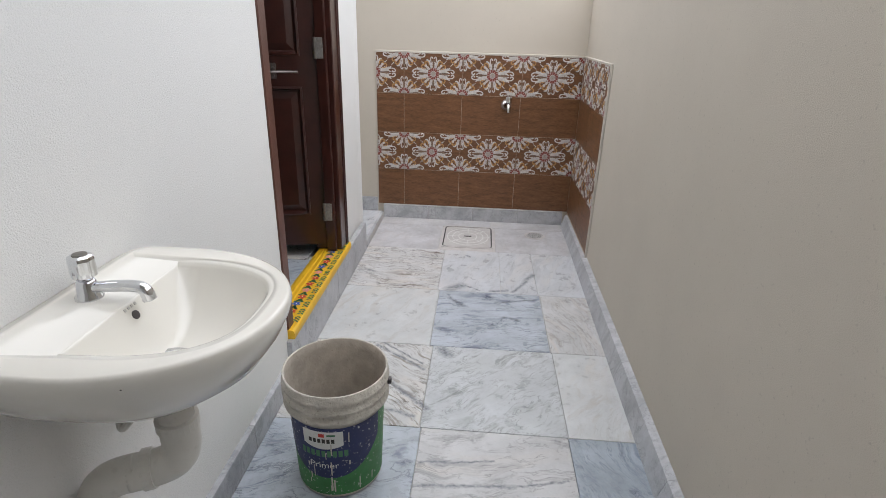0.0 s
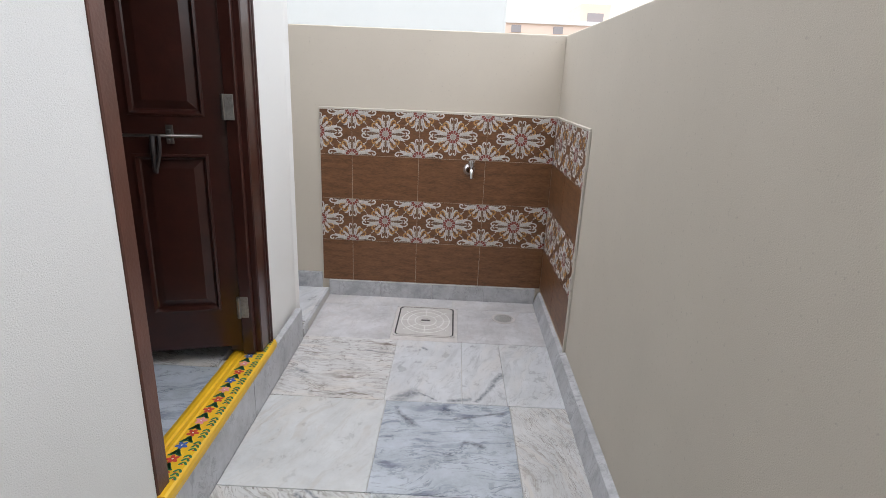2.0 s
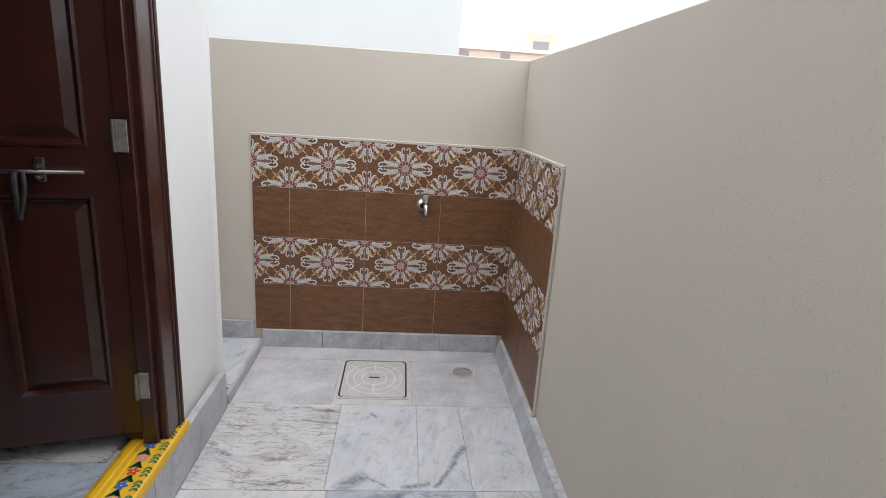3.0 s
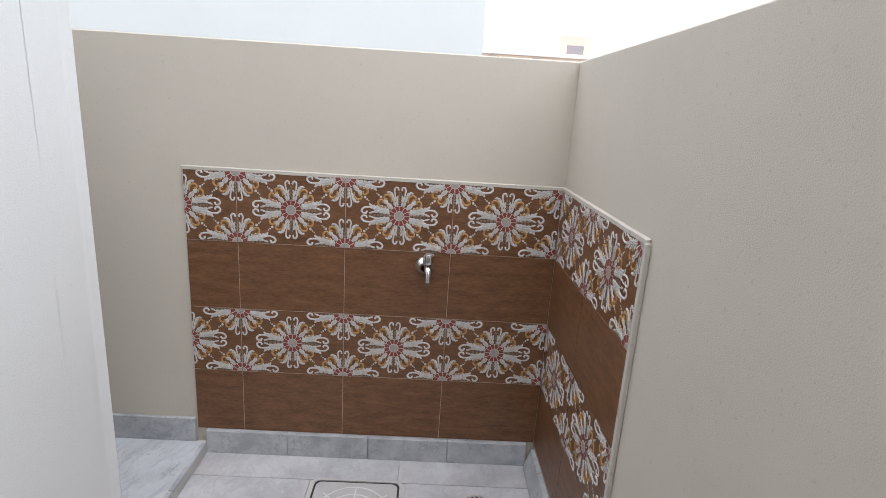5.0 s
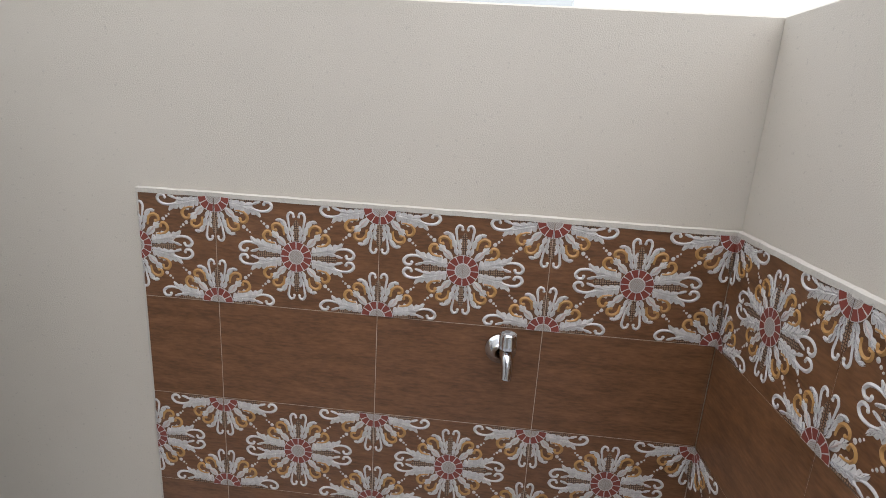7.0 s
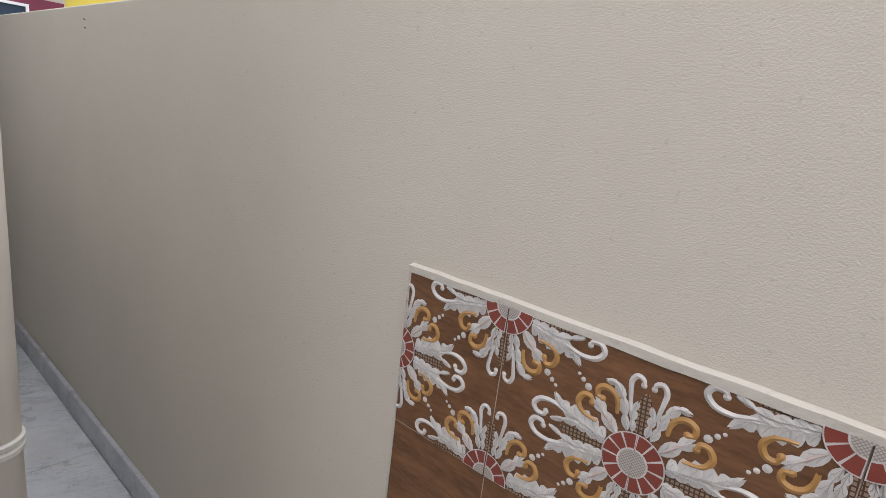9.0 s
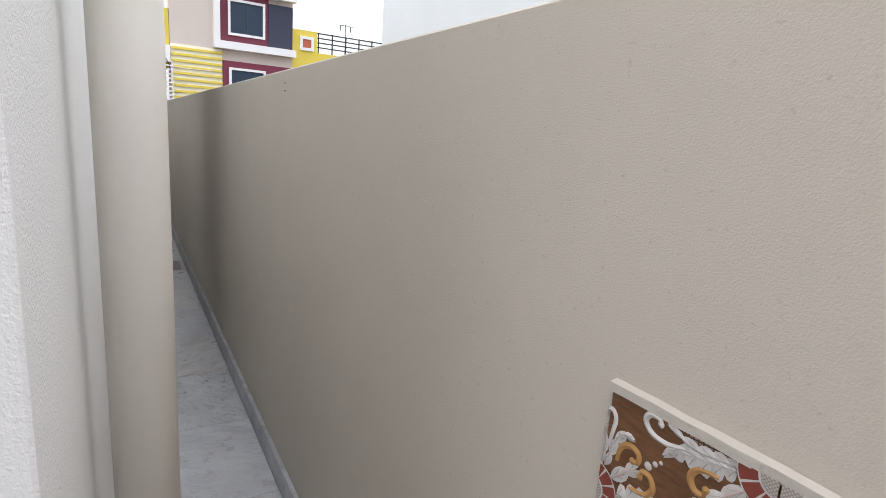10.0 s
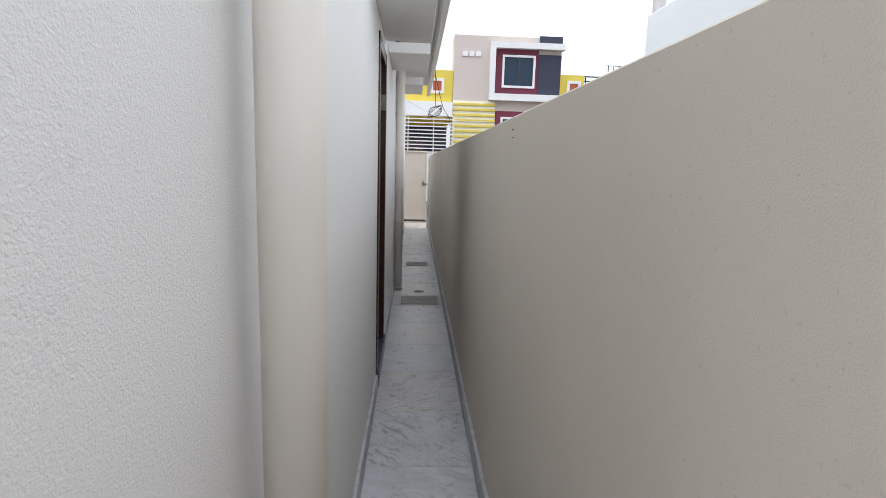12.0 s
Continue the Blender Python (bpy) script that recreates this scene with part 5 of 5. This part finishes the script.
def passage_gate():
    tagged(part("wall_front", boxes((-13.15, -13.02, -8.0, -0.62, -0.06, 1.62), (-13.15, -13.02, 0.10, 8.0, -0.06, 1.62)), M["beige"]), "beige front compound wall beside the gate", "wall", kind="structure")
    tagged(part("forecourt", boxes((-13.0, -12.152, -8.0, 0.10, -0.06, 0.03)), M["cement"]), "sunlit cement forecourt at the passage end", "pavement", kind="structure")
    tagged(part("gate_post", boxes((-12.16, -12.004, -0.035, 0.125, -0.06, 1.50), bevel=0.004), M["cream"]), "slim cream gate post at the wall end", "post", kind="structure")
    g = thing("sheet_gate", "beige painted sheet-metal gate closing the passage", "gate", at=(-13.0, -0.33, 0.10))
    part("sheet", boxes((-0.004, 0.0, -0.30, 0.30, 0.03, 1.50)), M["gate"], g)
    for y in (-0.29, 0.27):
        part("stile", boxes((0.0, 0.03, y, y + 0.03, 0.0, 1.52), bevel=0.003), M["gate"], g)
    for z in (0.02, 1.49):
        part("rail", boxes((0.0, 0.028, -0.26, 0.27, z, z + 0.03), bevel=0.003), M["gate"], g)
    lt = part("latch", tube([(0.04, 0.20, 0.80), (0.04, 0.34, 0.80)], 0.014, 10), M["steel"], g, "steel slide latch")
    part("knob", tube([(0.04, 0.22, 0.80), (0.07, 0.22, 0.87)], 0.014, 10), M["steel"], lt)
    part("latch_plate", boxes((0.03, 0.036, 0.20, 0.29, 0.77, 0.83), bevel=0.002), M["steel"], g)


passage_gate()

nail = thing("wall_nail", "two rusty nail stubs in the compound wall", "nail", at=(-2.728, 0.008, 1.473))
part("shank", tube([(0, 0.004, 0), (0, -0.006, 0.002)], 0.0013, 8), M["iron"], nail)
part("shank", tube([(0.002, 0.004, -0.023), (0.002, -0.004, -0.022)], 0.0016, 8), M["iron"], nail)


# ---- neighbours ----
nb = thing("neighbour_house", "white limewashed neighbouring house behind the compound wall", "house", at=(0, 0, 0))
part("wall", boxes((-5.65, -0.19, 1.6, 6.0, -0.06, 2.62), bevel=0.01), M["white_wall"], nb)
part("stair_head", boxes((-5.85, -5.72, 1.75, 4.0, 2.2, 3.6)), M["cream"], nb)
part("post", boxes((-5.62, -5.54, 1.62, 1.70, 2.62, 3.5), bevel=0.004), M["cement_g"], nb, "grey cement post")

FX = -22.0


def facade():
    b = thing("street_house", "two-storey house with maroon, navy and yellow facade", "house", at=(FX, 0, 0))
    def q(name, y0, y1, z0, z1, d0, d1, m, parent=b, label=""):
        return part(name, boxes((d0, d1, y0, y1, z0, z1)), M[m], parent, label)
    q("wall", 1.08, 5.15, -0.06, 6.12, -0.9, 0.0, "f_pink", label="pinkish beige rendered wall")
    q("navy_block", 4.28, 5.14, 5.86, 6.16, 0.001, 0.12, "f_navy")
    for z in (5.66, 3.77):
        q("frame_band", 2.43, 5.22, z - 0.0, z + (0.22 if z > 5 else 0.25), 0.001, 0.30, "f_white", label="white projecting frame")
    q("frame_side", 2.43, 2.62, 4.02, 5.66, 0.001, 0.30, "f_white", label="white projecting frame")
    q("maroon_panel", 2.62, 4.27, 4.02, 5.66, 0.001, 0.06, "f_maroon")
    for k in range(9):
        q("groove", 2.64, 4.25, 4.12 + 0.17 * k, 4.13 + 0.17 * k, 0.061, 0.068, "motif_dark")
    q("navy_panel", 4.27, 5.13, 4.02, 5.50, 0.001, 0.10, "f_navy")
    w = q("window", 2.98, 4.07, 4.34, 5.37, 0.061, 0.075, "dark_glass")
    for y0, y1, z0, z1 in ((2.90, 2.98, 4.26, 5.45), (4.07, 4.15, 4.26, 5.45), (2.98, 4.07, 4.26, 4.34), (2.98, 4.07, 5.37, 5.45)):
        q("frame", y0, y1, z0, z1, 0.061, 0.13, "f_white", w, "white frame")
    q("mullion", 3.52, 3.55, 4.34, 5.37, 0.075, 0.09, "iron", w)
    for k in range(3):
        q("vent_block", 1.40 + 0.25 * k, 1.58 + 0.25 * k, 5.36, 5.54, 0.001, 0.05, "f_white")
    for k in range(11):
        q("louvre_band", 1.10, 2.70, 1.57 + 0.20 * k, 1.645 + 0.20 * k, 0.001, 0.10, "f_yellow", label="yellow louvre band")
    q("louvre_field", 1.09, 2.70, 1.4, 3.74, 0.0005, 0.04, "f_stripe")
    q("maroon_panel", 2.72, 5.1, 1.2, 3.40, 0.001, 0.06, "f_maroon")
    w = q("window", 3.0, 4.1, 1.9, 3.10, 0.061, 0.075, "dark_glass")
    for y0, y1, z0, z1 in ((2.92, 3.0, 1.82, 3.18), (4.1, 4.18, 1.82, 3.18), (3.0, 4.1, 3.10, 3.18)):
        q("frame", y0, y1, z0, z1, 0.061, 0.13, "f_white", w, "white frame")
    # yellow wings, one each side
    for y0, y1, top in ((5.16, 6.12, 4.84), (-3.2, 1.07, 4.84)):
        q("yellow_wing", y0, y1, 3.0 if y0 < 0 else -0.06, top, -4.0, -0.10, "f_yellow", label="yellow rendered wing")
    for y0, y1, z0, z1 in ((5.45, 5.98, 4.12, 4.62), (0.22, 0.74, 3.98, 4.54)):
        w = q("small_window", y0 + 0.1, y1 - 0.1, z0 + 0.1, z1 - 0.1, -0.098, -0.07, "f_red", label="red shuttered small window")
        for a in ((y0, y0 + 0.1, z0, z1), (y1 - 0.1, y1, z0, z1), (y0 + 0.1, y1 - 0.1, z0, z0 + 0.1), (y0 + 0.1, y1 - 0.1, z1 - 0.1, z1)):
            q("frame", *a, -0.098, -0.03, "f_white", w)
    q("balcony_band", -3.2, 1.07, 3.12, 3.66, -0.09, 0.15, "f_white", label="white balcony band")
    # navy colour on the porch wall stands in for the shade inside
    q("porch_wall", -3.2, 1.07, -0.06, 3.1, -4.0, -3.5, "f_navy", label="porch wall coloured dark navy for its shade")
    q("side_wall", 6.1, 9.5, -0.06, 4.1, -4.0, -0.15, "f_yellow")
    for k in range(4):
        q("roof_rail", 6.1, 9.0, 4.30 + 0.17 * k, 4.34 + 0.17 * k, -0.3, -0.26, "black_rail")
    for k in range(6):
        q("roof_rail_post", 6.2 + 0.55 * k, 6.24 + 0.55 * k, 4.1, 4.86, -0.3, -0.26, "black_rail")


facade()

fence = thing("street_grille", "white steel bar grille on the street house porch", "grille", at=(FX + 0.4, 0, 0))
for k in range(11):
    part("bar", boxes((0, 0.03, -2.2, 1.12, 1.75 + 0.135 * k, 1.79 + 0.135 * k)), M["white_rail"], fence)
for y in (-2.2, -1.4, -0.6, 0.35, 1.09):
    part("post", boxes((-0.03, 0.0, y, y + 0.035, -0.02, 3.14)), M["white_rail"], fence)
tagged(part("low_wall", boxes((FX + 0.36, FX + 0.5, -3.2, 1.12, -0.06, 1.72)), M["f_white"]), "white low front wall of the street house", "wall", kind="structure")
crate = thing("wooden_slats", "dark brown slatted wooden screen on the porch", "screen", at=(FX - 0.3, -0.35, 1.2))
for k in range(7):
    part("slat", boxes((0, 0.03, -0.4 + 0.12 * k, -0.33 + 0.12 * k, 0, 1.05)), M["jamb_wood"], crate)

ant = thing("roof_antenna", "thin roof antenna on the street house", "antenna", at=(FX - 1.0, 7.55, 4.1))
part("mast", tube([(0, 0, 0), (0, 0, 1.35)], 0.014, 6), M["iron"], ant)
part("arm", tube([(0, -0.32, 1.30), (0, 0.32, 1.30)], 0.012, 6), M["iron"], ant)
for y in (-0.22, 0.22):
    part("element", tube([(0, y, 1.08), (0, y, 1.30)], 0.02, 6), M["iron"], ant)

# overhead cables and a hanging coil
cw = thing("overhead_cable", "black service cable with a hanging coil", "cable", at=(-14.2, 0.15, 2.58))
bm = bmesh.new()
for k in range(4):
    r = 0.13 + 0.015 * k
    tube([(0.02 * k, (r * math.cos(a)) * (1 + 0.12 * math.sin(k * 2)), r * 0.85 * math.sin(a + k * 0.4)) for a in [2 * math.pi * j / 20 for j in range(21)]], 0.008, 5, bm)
part("coil", bm, M["cable"], cw)
part("drop_wire", tube(spline([(0, 0.02, 0.12), (0, 0.0, 0.5), (0, -0.02, 1.1)], 5), 0.008, 5), M["cable"], cw)
part("span_wire", tube(spline([(2.5, -0.70, 0.0), (0.5, -0.1, -0.10), (-1.5, 0.6, -0.08), (-7.0, 2.2, 0.35)], 6), 0.007, 5), M["white_rail"], cw)
part("span_wire", tube(spline([(0, -0.02, 0.9), (-0.5, 0.2, 0.2), (-1.2, 0.42, -0.05), (-1.3, 0.45, -0.25)], 6), 0.008, 5), M["cable"], cw)

# distance beyond the back wall
fh = thing("far_house", "far orange and white flat-roofed house", "house", at=(-0.3, 15.0, -0.2))
part("parapet", boxes((-2.0, 9.0, 0.0, 6.0, 0.15, 3.32)), M["f_orange"], fh)
part("coping", boxes((-2.0, 9.0, -0.06, -0.001, 3.22, 3.34)), M["f_white"], fh)
for x in (1.35, 2.65):
    part("opening", boxes((x, x + 0.30, -0.03, -0.001, 2.95, 3.16)), M["far_glass"], fh)
sh = part("stair_head", boxes((3.50, 4.42, 0.3, 2.5, 3.32, 3.88)), M["f_orange"], fh)
part("window", boxes((3.72, 4.22, 0.27, 0.299, 3.24, 3.62)), M["far_glass"], sh)
fh2 = thing("far_white_house", "far white flat-roofed house in the haze", "house", at=(0, 24.0, 0))
part("block", boxes((-3.0, 8.0, 0.0, 8.0, -0.06, 5.2)), M["f_white"], fh2)
